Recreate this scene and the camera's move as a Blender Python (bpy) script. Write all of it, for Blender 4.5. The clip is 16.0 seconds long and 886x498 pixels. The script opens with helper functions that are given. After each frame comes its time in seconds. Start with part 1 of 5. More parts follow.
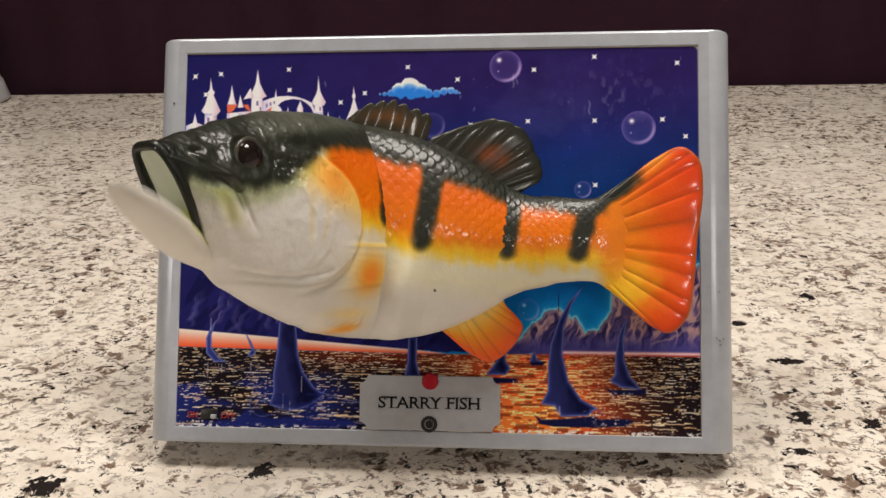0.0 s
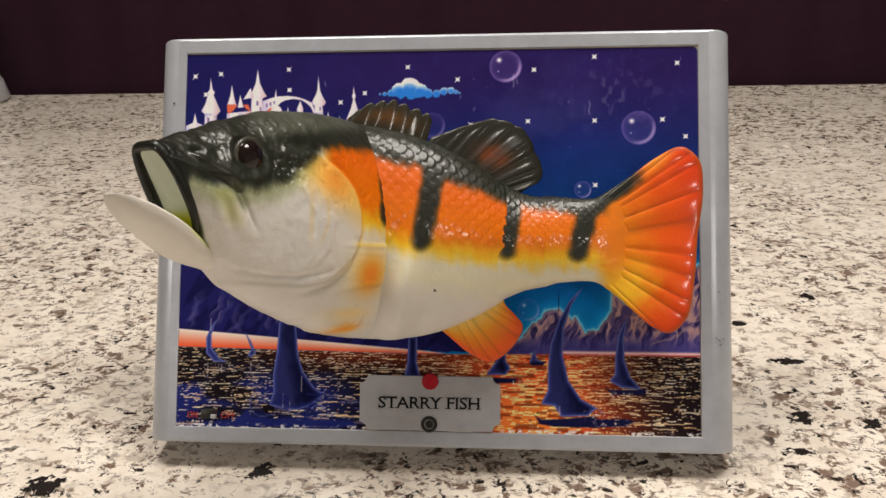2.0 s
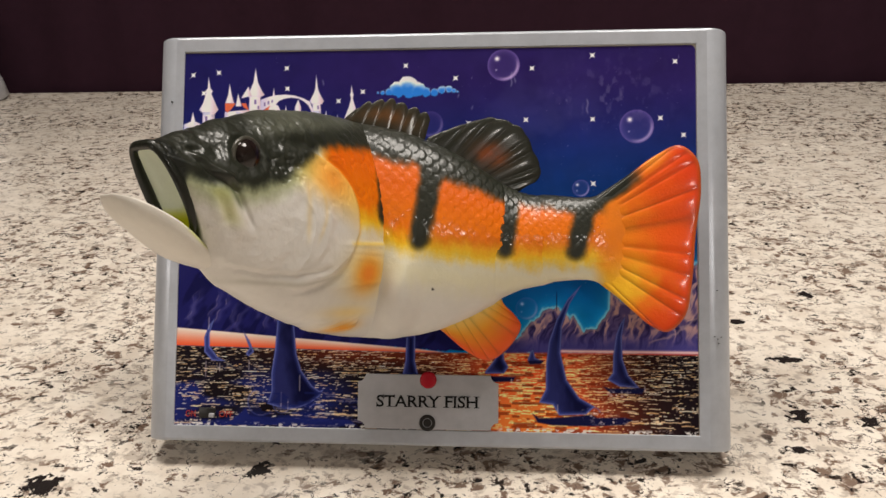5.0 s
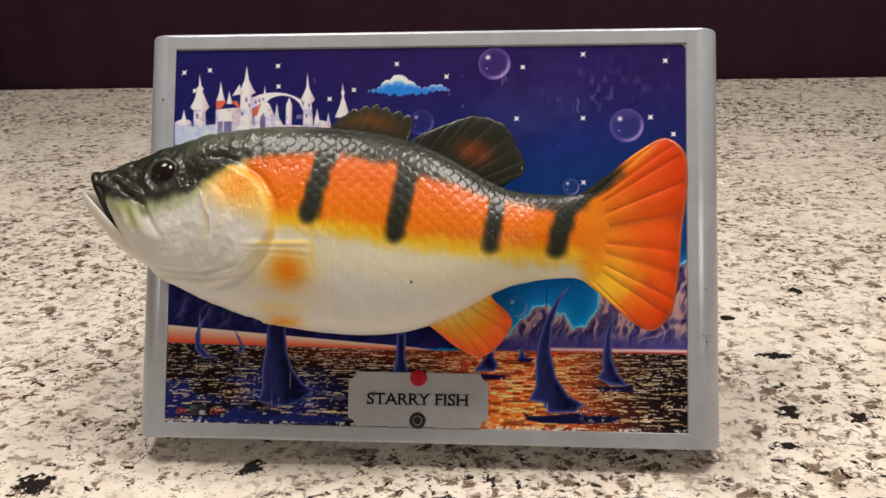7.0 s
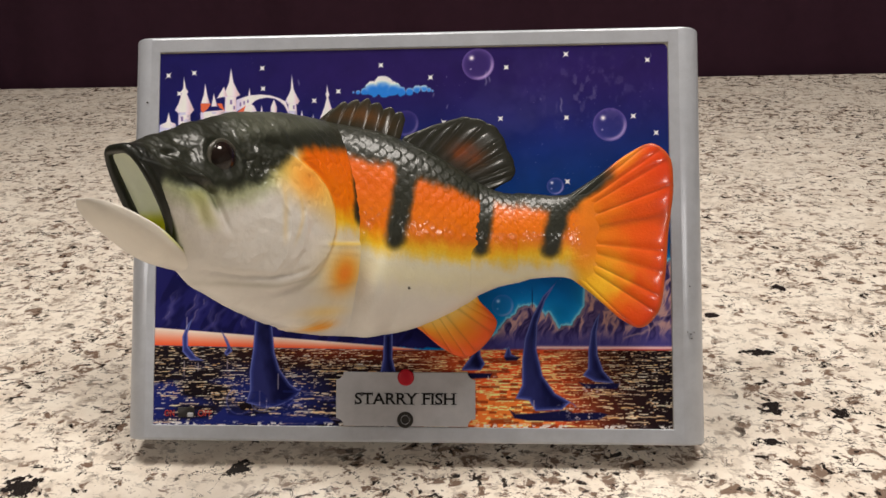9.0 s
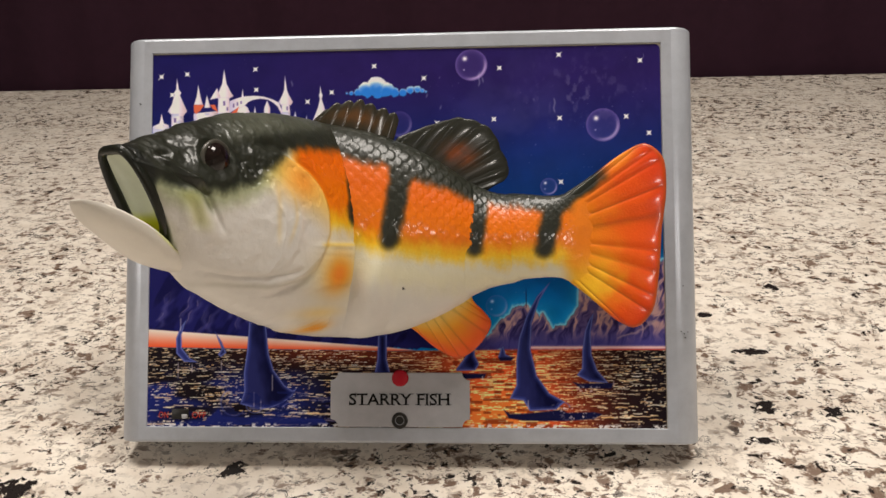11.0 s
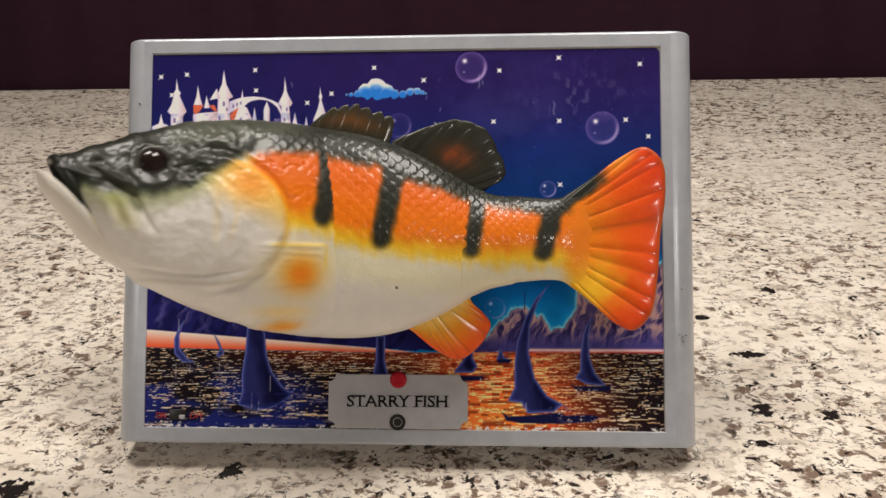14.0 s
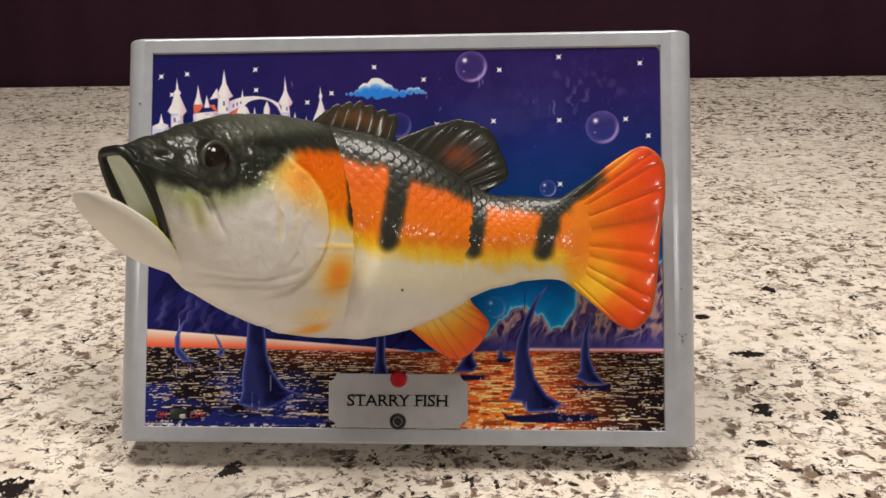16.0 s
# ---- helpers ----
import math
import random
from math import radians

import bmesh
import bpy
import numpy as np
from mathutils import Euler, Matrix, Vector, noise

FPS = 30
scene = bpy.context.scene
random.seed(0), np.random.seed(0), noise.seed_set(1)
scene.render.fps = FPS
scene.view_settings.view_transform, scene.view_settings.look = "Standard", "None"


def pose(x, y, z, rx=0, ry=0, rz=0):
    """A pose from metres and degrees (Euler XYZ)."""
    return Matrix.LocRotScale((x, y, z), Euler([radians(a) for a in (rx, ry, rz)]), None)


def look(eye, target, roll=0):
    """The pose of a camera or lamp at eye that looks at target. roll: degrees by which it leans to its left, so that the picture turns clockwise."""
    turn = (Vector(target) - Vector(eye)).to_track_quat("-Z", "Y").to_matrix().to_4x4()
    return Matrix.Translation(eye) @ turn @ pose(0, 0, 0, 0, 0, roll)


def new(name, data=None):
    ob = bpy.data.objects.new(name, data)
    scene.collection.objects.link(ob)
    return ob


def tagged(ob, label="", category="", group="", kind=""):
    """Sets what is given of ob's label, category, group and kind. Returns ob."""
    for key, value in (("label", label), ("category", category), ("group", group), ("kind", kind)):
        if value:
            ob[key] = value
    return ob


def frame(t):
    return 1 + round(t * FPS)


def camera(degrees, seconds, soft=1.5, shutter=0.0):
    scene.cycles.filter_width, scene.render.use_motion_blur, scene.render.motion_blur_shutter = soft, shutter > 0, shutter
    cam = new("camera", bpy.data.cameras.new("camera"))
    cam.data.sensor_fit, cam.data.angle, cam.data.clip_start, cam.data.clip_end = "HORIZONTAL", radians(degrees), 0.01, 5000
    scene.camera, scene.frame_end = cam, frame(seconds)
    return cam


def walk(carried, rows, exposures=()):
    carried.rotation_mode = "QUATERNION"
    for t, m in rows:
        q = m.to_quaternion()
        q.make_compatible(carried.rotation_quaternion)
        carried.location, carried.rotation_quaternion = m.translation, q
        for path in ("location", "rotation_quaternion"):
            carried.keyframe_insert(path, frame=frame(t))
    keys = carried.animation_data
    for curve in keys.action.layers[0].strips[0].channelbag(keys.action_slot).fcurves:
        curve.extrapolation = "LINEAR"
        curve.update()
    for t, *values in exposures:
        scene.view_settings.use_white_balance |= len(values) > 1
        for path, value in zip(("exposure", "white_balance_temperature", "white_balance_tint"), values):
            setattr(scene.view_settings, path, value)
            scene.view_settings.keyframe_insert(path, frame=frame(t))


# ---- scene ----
cam = camera(49.43, 16.0, soft=1.5, shutter=0.5)
CAMERA_ROWS = [
    (0.0, pose(0.0577, -0.4776, 0.3120, 68.493, 1.882, 5.265)),
    (4.0, pose(0.0577, -0.4776, 0.3120, 68.493, 1.882, 5.265)),
    (6.5, pose(0.0601, -0.4768, 0.3142, 68.055, 1.926, 4.944)),
    (7.0, pose(0.0597, -0.4779, 0.3147, 68.035, 1.889, 4.768)),
    (7.5, pose(0.0602, -0.4787, 0.3150, 68.022, 1.879, 4.666)),
    (8.0, pose(0.0607, -0.4790, 0.3167, 67.847, 1.868, 4.428)),
    (8.5, pose(0.0618, -0.4792, 0.3171, 67.816, 1.954, 4.161)),
    (9.0, pose(0.0613, -0.4798, 0.3177, 67.797, 1.910, 3.975)),
    (11.5, pose(0.0601, -0.4806, 0.3173, 67.906, 1.950, 3.381)),
    (12.0, pose(0.0593, -0.4811, 0.3167, 68.009, 1.914, 3.284)),
    (12.5, pose(0.0583, -0.4823, 0.3150, 68.244, 1.794, 3.191)),
    (13.0, pose(0.0590, -0.4816, 0.3162, 68.129, 1.757, 3.268)),
    (13.5, pose(0.0587, -0.4812, 0.3176, 68.003, 1.686, 3.294)),
    (14.0, pose(0.0583, -0.4807, 0.3179, 67.940, 1.601, 3.298)),
    (14.5, pose(0.0585, -0.4814, 0.3181, 67.954, 1.559, 3.357)),
    (15.0, pose(0.0589, -0.4812, 0.3175, 67.993, 1.628, 3.405)),
    (15.5, pose(0.0601, -0.4804, 0.3189, 67.844, 1.597, 3.521)),
    (16.0, pose(0.0595, -0.4803, 0.3195, 67.744, 1.558, 3.443)),
]
walk(cam, CAMERA_ROWS)

# ---- world and light ----
world = bpy.data.worlds.new("room_dim")
scene.world = world
world.use_nodes = True
world.node_tree.nodes["Background"].inputs[0].default_value = (0.9, 0.85, 0.8, 1)
world.node_tree.nodes["Background"].inputs[1].default_value = 0.12
scene.view_settings.exposure = 0.0


def ceiling_lamp(x, y, z, size, watts, colour):
    data = bpy.data.lights.new("recessed_light", "AREA")
    data.shape, data.size, data.energy, data.color = "DISK", size, watts, colour
    ob = new("recessed_light", data)
    ob.matrix_world = look((x, y, z), (x, y + 0.001, 0))
    return ob


WARM = (1.0, 0.93, 0.85)
ceiling_lamp(-0.38, 0.14, 1.49, 0.55, 13.1, WARM)
ceiling_lamp(0.50, 0.10, 1.49, 0.55, 15.8, WARM)
ceiling_lamp(-2.00, -2.40, 1.49, 0.16, 18, WARM)
ceiling_lamp(1.60, -2.40, 1.49, 0.16, 18, WARM)


# ---- helpers of this scene ----
def part(name, mesh, material, parent=None, label="", smooth=True):
    if isinstance(mesh, bmesh.types.BMesh):
        me = bpy.data.meshes.new(name)
        mesh.to_mesh(me)
        mesh.free()
    else:
        me = mesh
    if smooth:
        me.shade_smooth()
    me.materials.clear()
    me.materials.append(material)
    ob = new(name, me)
    if parent:
        ob.parent = parent
    if label:
        ob["label"] = label
    return ob


def grid_mesh(name, pts, paint=None, close=False):
    """Mesh over an array of points (rows, columns, 3); close joins the last column to the first."""
    r, c = pts.shape[:2]
    me = bpy.data.meshes.new(name)
    i, j = np.meshgrid(np.arange(r - 1), np.arange(c if close else c - 1), indexing="ij")
    k = (j + 1) % c
    quads = np.stack([i * c + j, i * c + k, (i + 1) * c + k, (i + 1) * c + j], -1).reshape(-1, 4)
    me.vertices.add(r * c)
    me.vertices.foreach_set("co", pts.reshape(-1).astype(np.float32))
    me.loops.add(quads.size)
    me.loops.foreach_set("vertex_index", quads.reshape(-1).astype(np.int32))
    me.polygons.add(len(quads))
    me.polygons.foreach_set("loop_start", np.arange(0, quads.size, 4, dtype=np.int32))
    me.update(calc_edges=True)
    if paint is not None:
        layer = me.attributes.new("paint", "FLOAT_COLOR", "POINT")
        rgba = np.ones((r * c, 4), np.float32)
        rgba[:, :3] = linear(paint.reshape(-1, 3))
        layer.data.foreach_set("color", rgba.reshape(-1))
    me.validate()
    return me


def linear(c):
    c = np.clip(np.asarray(c, float), 0, 1)
    return np.where(c < 0.04045, c / 12.92, ((c + 0.055) / 1.055) ** 2.4)


def ramp(x, a, b):
    t = np.clip((x - a) / (b - a), 0, 1)
    return t * t * (3 - 2 * t)


def blend(base, colour, mask):
    return base + (np.asarray(colour) - base) * np.asarray(mask)[..., None]


def curve_through(rows, n):
    """Smooth curve (n points) through the control rows."""
    p = np.array(rows, float)
    d = np.r_[0, np.cumsum(np.sqrt(np.linalg.norm(np.diff(p[:, :2], axis=0), axis=1)))]
    d /= d[-1]
    m = np.gradient(p, d, axis=0)
    s = np.linspace(0, 1, n)
    k = np.clip(np.searchsorted(d, s, "right") - 1, 0, len(d) - 2)
    h = (d[k + 1] - d[k])[:, None]
    t = ((s - d[k]) / (d[k + 1] - d[k]))[:, None]
    return ((2 * t**3 - 3 * t**2 + 1) * p[k] + (t**3 - 2 * t**2 + t) * h * m[k]
            + (3 * t**2 - 2 * t**3) * p[k + 1] + (t**3 - t**2) * h * m[k + 1])


def box_bm(x0, x1, y0, y1, z0, z1, bevel=0.0, segments=3):
    bm = bmesh.new()
    bmesh.ops.create_cube(bm, size=1)
    bmesh.ops.scale(bm, vec=(x1 - x0, y1 - y0, z1 - z0), verts=bm.verts)
    bmesh.ops.translate(bm, vec=((x0 + x1) / 2, (y0 + y1) / 2, (z0 + z1) / 2), verts=bm.verts)
    if bevel:
        bmesh.ops.bevel(bm, geom=bm.edges[:], offset=bevel, segments=segments, affect="EDGES", profile=0.5)
    return bm


def prism_bm(outline, y0, y1, bevel=0.0):
    """Extrude an outline (x, z) from y0 (front) to y1."""
    bm = bmesh.new()
    a = [bm.verts.new((x, y0, z)) for x, z in outline]
    b = [bm.verts.new((x, y1, z)) for x, z in outline]
    n = len(a)
    front = bm.faces.new(a)
    bm.faces.new(b[::-1])
    for i in range(n):
        bm.faces.new((a[(i + 1) % n], a[i], b[i], b[(i + 1) % n]))
    bmesh.ops.recalc_face_normals(bm, faces=bm.faces)
    if bevel:
        bmesh.ops.bevel(bm, geom=list(front.edges), offset=bevel, segments=2, affect="EDGES", profile=0.5)
    return bm


# ---- materials ----
def material(name, colour=(0.5, 0.5, 0.5), rough=0.5, metal=0.0, coat=0.0, spec=0.5):
    m = bpy.data.materials.new(name)
    m.use_nodes = True
    b = m.node_tree.nodes["Principled BSDF"]
    b.inputs["Base Color"].default_value = (*colour, 1)
    b.inputs["Roughness"].default_value = rough
    b.inputs["Metallic"].default_value = metal
    b.inputs["Coat Weight"].default_value = coat
    b.inputs["Coat Roughness"].default_value = 0.14
    b.inputs["Specular IOR Level"].default_value = spec
    return m, m.node_tree.nodes, m.node_tree.links, b


def add(nodes, kind, **values):
    n = nodes.new(kind)
    for key, value in values.items():
        n.inputs[key.replace("_", " ")].default_value = value
    return n


def bump(nodes, links, shader, height, strength, distance):
    n = add(nodes, "ShaderNodeBump", Strength=strength, Distance=distance)
    links.new(height, n.inputs["Height"])
    links.new(n.outputs[0], shader.inputs["Normal"])


def stops(nodes, rows):
    n = nodes.new("ShaderNodeValToRGB")
    e = n.color_ramp.elements
    while len(e) < len(rows):
        e.new(0.5)
    for k, (at, c) in enumerate(rows):
        e[k].position, e[k].color = at, (*c, 1)
    return n


def mixed(nodes, links, fac, a, b):
    n = nodes.new("ShaderNodeMix")
    n.data_type = "RGBA"
    for sock, value in ((n.inputs[0], fac), (n.inputs[6], a), (n.inputs[7], b)):
        if isinstance(value, bpy.types.NodeSocket):
            links.new(value, sock)
        elif isinstance(value, tuple):
            sock.default_value = (*value, 1)
        else:
            sock.default_value = value
    return n.outputs[2]


def painted_material(name, rough, coat, grain, relief, spec=0.16):
    """Airbrushed or printed colour from the paint layer, with fine grain and relief."""
    m, nodes, links, b = material(name, rough=rough, coat=coat, spec=spec)
    paint = nodes.new("ShaderNodeAttribute")
    paint.attribute_name = "paint"
    where = nodes.new("ShaderNodeTexCoord")
    n1 = add(nodes, "ShaderNodeTexNoise", Scale=90.0, Detail=6.0, Roughness=0.6)
    links.new(where.outputs["Object"], n1.inputs["Vector"])
    n2 = add(nodes, "ShaderNodeTexNoise", Scale=900.0, Detail=3.0)
    links.new(where.outputs["Object"], n2.inputs["Vector"])
    tone = stops(nodes, ((0.3, (1 - grain,) * 3), (0.7, (1, 1, 1))))
    links.new(n1.outputs["Fac"], tone.inputs[0])
    mul = nodes.new("ShaderNodeMix")
    mul.data_type, mul.blend_type = "RGBA", "MULTIPLY"
    mul.inputs[0].default_value = 1.0
    links.new(paint.outputs["Color"], mul.inputs[6])
    links.new(tone.outputs[0], mul.inputs[7])
    links.new(mul.outputs[2], b.inputs["Base Color"])
    rr = nodes.new("ShaderNodeMapRange")
    rr.inputs["To Min"].default_value, rr.inputs["To Max"].default_value = rough - 0.06, rough + 0.10
    links.new(n1.outputs["Fac"], rr.inputs["Value"])
    links.new(rr.outputs[0], b.inputs["Roughness"])
    if relief:
        bump(nodes, links, b, n2.outputs["Fac"], 0.36, relief)
    return m


RUBBER = painted_material("painted_rubber", 0.38, 0.34, 0.07, 0.0005, 0.28)
PRINT = painted_material("printed_card", 0.16, 0.0, 0.05, 0.0)


def plastic_material(name, colour, rough, metal=0.0, spec=0.5):
    m, nodes, links, b = material(name, colour, rough, metal, 0.0, spec)
    where = nodes.new("ShaderNodeTexCoord")
    n = add(nodes, "ShaderNodeTexNoise", Scale=60.0, Detail=8.0, Roughness=0.7)
    links.new(where.outputs["Object"], n.inputs["Vector"])
    lo, hi = tuple(c * 0.86 for c in colour), tuple(min(1, c * 1.06) for c in colour)
    r = stops(nodes, ((0.3, lo), (0.7, hi)))
    links.new(n.outputs["Fac"], r.inputs[0])
    links.new(r.outputs[0], b.inputs["Base Color"])
    n2 = add(nodes, "ShaderNodeTexNoise", Scale=1500.0, Detail=2.0)
    links.new(where.outputs["Object"], n2.inputs["Vector"])
    bump(nodes, links, b, n2.outputs["Fac"], 0.12, 0.0003)
    return m


SILVER = plastic_material("silver_painted_plastic", (0.50, 0.53, 0.59), 0.30, 0.25)
PLATE = plastic_material("brushed_silver_plate", (0.47, 0.475, 0.51), 0.42, 0.25)
BLACK = plastic_material("black_plastic", (0.016, 0.015, 0.014), 0.35)
INK = plastic_material("black_ink", (0.008, 0.008, 0.009), 0.7, 0.0, 0.15)
RED_INK = plastic_material("red_ink", (0.45, 0.03, 0.02), 0.6)
RED = plastic_material("red_button_plastic", (0.42, 0.006, 0.02), 0.42, 0.0, 0.25)
EYE = plastic_material("glossy_black_eye", (0.014, 0.009, 0.008), 0.06)
WALL = plastic_material("dark_plum_cloth", (0.026, 0.0100, 0.0180), 0.95, 0.0, 0.1)
PLASTER = plastic_material("plain_plaster", (0.55, 0.50, 0.44), 0.9)
WOOD = plastic_material("dark_floor_wood", (0.12, 0.07, 0.04), 0.5)


def granite_material():
    m, nodes, links, b = material("speckled_granite", rough=0.22)
    where = nodes.new("ShaderNodeTexCoord")
    at = where.outputs["Object"]

    def noise_at(scale, detail=4.0, rough=0.6, stretch=(1, 1, 1), turn=0.0, distort=0.0):
        mp = nodes.new("ShaderNodeMapping")
        mp.inputs["Scale"].default_value = stretch
        mp.inputs["Rotation"].default_value = (0, 0, turn)
        links.new(at, mp.inputs["Vector"])
        n = add(nodes, "ShaderNodeTexNoise", Scale=scale, Detail=detail, Roughness=rough, Distortion=distort)
        links.new(mp.outputs[0], n.inputs["Vector"])
        return n.outputs["Fac"]

    def mask(fac, a, c):
        r = stops(nodes, ((a, (0, 0, 0)), (c, (1, 1, 1))))
        links.new(fac, r.inputs[0])
        return r.outputs[0]

    def times(a, c):
        n = nodes.new("ShaderNodeMath")
        n.operation = "MULTIPLY"
        links.new(a, n.inputs[0])
        links.new(c, n.inputs[1])
        return n.outputs[0]

    def below(value, limit):
        n = nodes.new("ShaderNodeMath")
        n.operation = "LESS_THAN"
        links.new(value, n.inputs[0])
        n.inputs[1].default_value = limit
        return n.outputs[0]

    def blob(x, y, rx, ry, rough):
        mp = nodes.new("ShaderNodeMapping")
        mp.inputs["Scale"].default_value = (1 / rx, 1 / ry, 0)
        mp.inputs["Location"].default_value = (-x / rx, -y / ry, 0)
        links.new(at, mp.inputs["Vector"])
        ln = nodes.new("ShaderNodeVectorMath")
        ln.operation = "LENGTH"
        links.new(mp.outputs[0], ln.inputs[0])
        mix = nodes.new("ShaderNodeMath")
        mix.operation = "MULTIPLY_ADD"
        links.new(noise_at(150, 5, 0.7), mix.inputs[0])
        mix.inputs[1].default_value = rough
        links.new(ln.outputs["Value"], mix.inputs[2])
        return below(mix.outputs[0], 0.62 + rough * 0.5)

    # crystals, grey clouds and black flecks gathered in drifts
    cream = mixed(nodes, links, mask(noise_at(38, 5), 0.42, 0.66), (0.91, 0.835, 0.735), (0.77, 0.68, 0.58))
    drift = mask(noise_at(13, 4, 0.6), 0.33, 0.52)
    grey = mixed(nodes, links, mask(noise_at(80, 6, 0.64, (1, 1.1, 1), 0.35, 0.3), 0.55, 0.63), cream, (0.55, 0.48, 0.41))
    brown = mixed(nodes, links, times(mask(noise_at(98, 6, 0.66, (1, 1.15, 1), 0.3, 0.4), 0.555, 0.60), drift), grey, (0.20, 0.135, 0.10))
    dark = mixed(nodes, links, times(mask(noise_at(108, 6, 0.64, (1, 1.2, 1), 0.25, 0.4), 0.600, 0.625), drift), brown, (0.022, 0.018, 0.016))
    # larger brown clusters in wide drifts
    bank = mask(noise_at(6.5, 3, 0.55), 0.43, 0.54)
    dark = mixed(nodes, links, times(mask(noise_at(70, 7, 0.68, (1, 1.15, 1), 0.4, 0.5), 0.55, 0.60), bank), dark, (0.22, 0.155, 0.118))
    dark = mixed(nodes, links, times(mask(noise_at(94, 6, 0.66, (1, 1.2, 1), 0.1, 0.5), 0.590, 0.615), bank), dark, (0.030, 0.023, 0.020))
    # thin wandering veins
    vein = nodes.new("ShaderNodeMath")
    vein.operation = "SUBTRACT"
    links.new(noise_at(48, 4, 0.6, (1, 1.2, 1), 0.5, 0.4), vein.inputs[0])
    vein.inputs[1].default_value = 0.5
    flat = nodes.new("ShaderNodeMath")
    flat.operation = "ABSOLUTE"
    links.new(vein.outputs[0], flat.inputs[0])
    dark = mixed(nodes, links, times(below(flat.outputs[0], 0.007), mask(noise_at(34, 3), 0.50, 0.56)), dark, (0.05, 0.035, 0.03))
    for x, y, rx, ry, rough in ((0.2235, 0.1086, 0.016, 0.007, 3.4), (0.2032, 0.1658, 0.009, 0.007, 1.0), (-0.0969, -0.0317, 0.010, 0.012, 3.0), (0.2535, 0.0331, 0.009, 0.008, 3.4),
                                (0.2071, 0.0012, 0.012, 0.006, 3.6), (-0.2159, -0.0511, 0.018, 0.014, 4.2), (0.2168, 0.0380, 0.010, 0.011, 4.0), (0.2642, 0.2151, 0.009, 0.008, 3.2)):
        dark = mixed(nodes, links, blob(x, y, rx, ry, rough), dark, (0.022, 0.018, 0.017))
    links.new(dark, b.inputs["Base Color"])
    rr = nodes.new("ShaderNodeMapRange")
    rr.inputs["To Min"].default_value, rr.inputs["To Max"].default_value = 0.14, 0.34
    links.new(noise_at(40, 4), rr.inputs["Value"])
    links.new(rr.outputs[0], b.inputs["Roughness"])
    return m


GRANITE = granite_material()

# ---- the room ----
for name, size, mat in (("floor", (-2.6, 2.6, -4.1, 1.15, -1.0, -0.92), WOOD), ("ceiling", (-2.6, 2.6, -4.1, 1.15, 1.5, 1.6), PLASTER),
                        ("wall_north", (-2.6, 2.6, 1.02, 1.15, -0.92, 1.5), PLASTER), ("wall_south", (-2.6, 2.6, -4.1, -4.0, -0.92, 1.5), PLASTER),
                        ("wall_west", (-2.7, -2.6, -4.0, 1.15, -0.92, 1.5), PLASTER), ("wall_east", (2.6, 2.7, -4.0, 1.15, -0.92, 1.5), PLASTER)):
    part(name, box_bm(*size), mat, smooth=False)["kind"] = "structure"
counter = part("countertop", box_bm(-1.9, 1.9, -0.75, 0.977, -0.04, 0.0, 0.006), GRANITE)
tagged(counter, "polished cream granite countertop with brown and black speckles", "countertop", kind="structure")

part("wall_counter_base", box_bm(-1.87, 1.87, -0.70, 0.977, -0.92, -0.041), PLASTER, smooth=False)["kind"] = "structure"


def curtain_mesh():
    """Heavy cloth that hangs in shallow, uneven folds, just behind the counter's edge."""
    x, z = np.meshgrid(np.linspace(-2.58, 2.58, 900), np.linspace(-0.9, 1.48, 24), indexing="ij")
    bend = x + 0.02 * np.sin(z * 1.7 + x * 2)
    deep = 0.35 + 0.65 * cloudy(bend * 1.3, z * 0 + 4, 2, 3)
    y = 0.992 + 0.011 * deep * np.sin(bend * 23 + 2.2 * np.sin(bend * 5.1)) - 0.003 * np.sin(bend * 61)
    y = np.maximum(y, 0.9795)
    return grid_mesh("curtain", np.stack([x, y, z], -1))


# ---- the plaque, in its own space: x to its right, y into its back, z up its face ----
LEAN = 26.07
FACE = -0.035
plaque = new("singing_fish_plaque")
tagged(plaque, "silver framed plaque with rubber fish leaning on the granite counter", "novelty toy")
PLAQUE_ROWS_POSE = pose(0, 0, -0.01033, -LEAN)
plaque.matrix_world = PLAQUE_ROWS_POSE

X0, X1, Z0, Z1 = -0.1635, 0.1645, 0.0115, 0.2445
IX0, IX1, IZ0, IZ1 = -0.1462, 0.1462, 0.0203, 0.2355


ROUND_R = 0.0125


def side_rail(x_out, s):
    """Upright rail with a half-round outer flank; s is the side it faces."""
    x_in = x_out - s * ROUND_R
    prof = []
    for k in range(11):
        a = k / 10 * math.pi / 2
        prof.append((x_in + s * ROUND_R * math.sin(a), FACE + 0.0116 - 0.0125 * math.cos(a)))
    prof += [(x_out - s * 0.0004, -0.012), (x_out - s * 0.003, 0.0), (x_in, 0.0)]
    bm = bmesh.new()
    lo = [bm.verts.new((x, y, Z0)) for x, y in prof]
    hi = [bm.verts.new((x, y, Z1)) for x, y in prof]
    n = len(prof)
    bm.faces.new(lo)
    bm.faces.new(hi)
    for i in range(n):
        bm.faces.new((lo[i], lo[(i + 1) % n], hi[(i + 1) % n], hi[i]))
    bmesh.ops.recalc_face_normals(bm, faces=bm.faces)
    ends = [e for e in bm.edges if abs(e.verts[0].co.z - e.verts[1].co.z) < 1e-6 and max(v.co.y for v in e.verts) < -0.004]
    bmesh.ops.bevel(bm, geom=ends, offset=0.0014, segments=3, affect="EDGES", profile=0.5)
    return bm


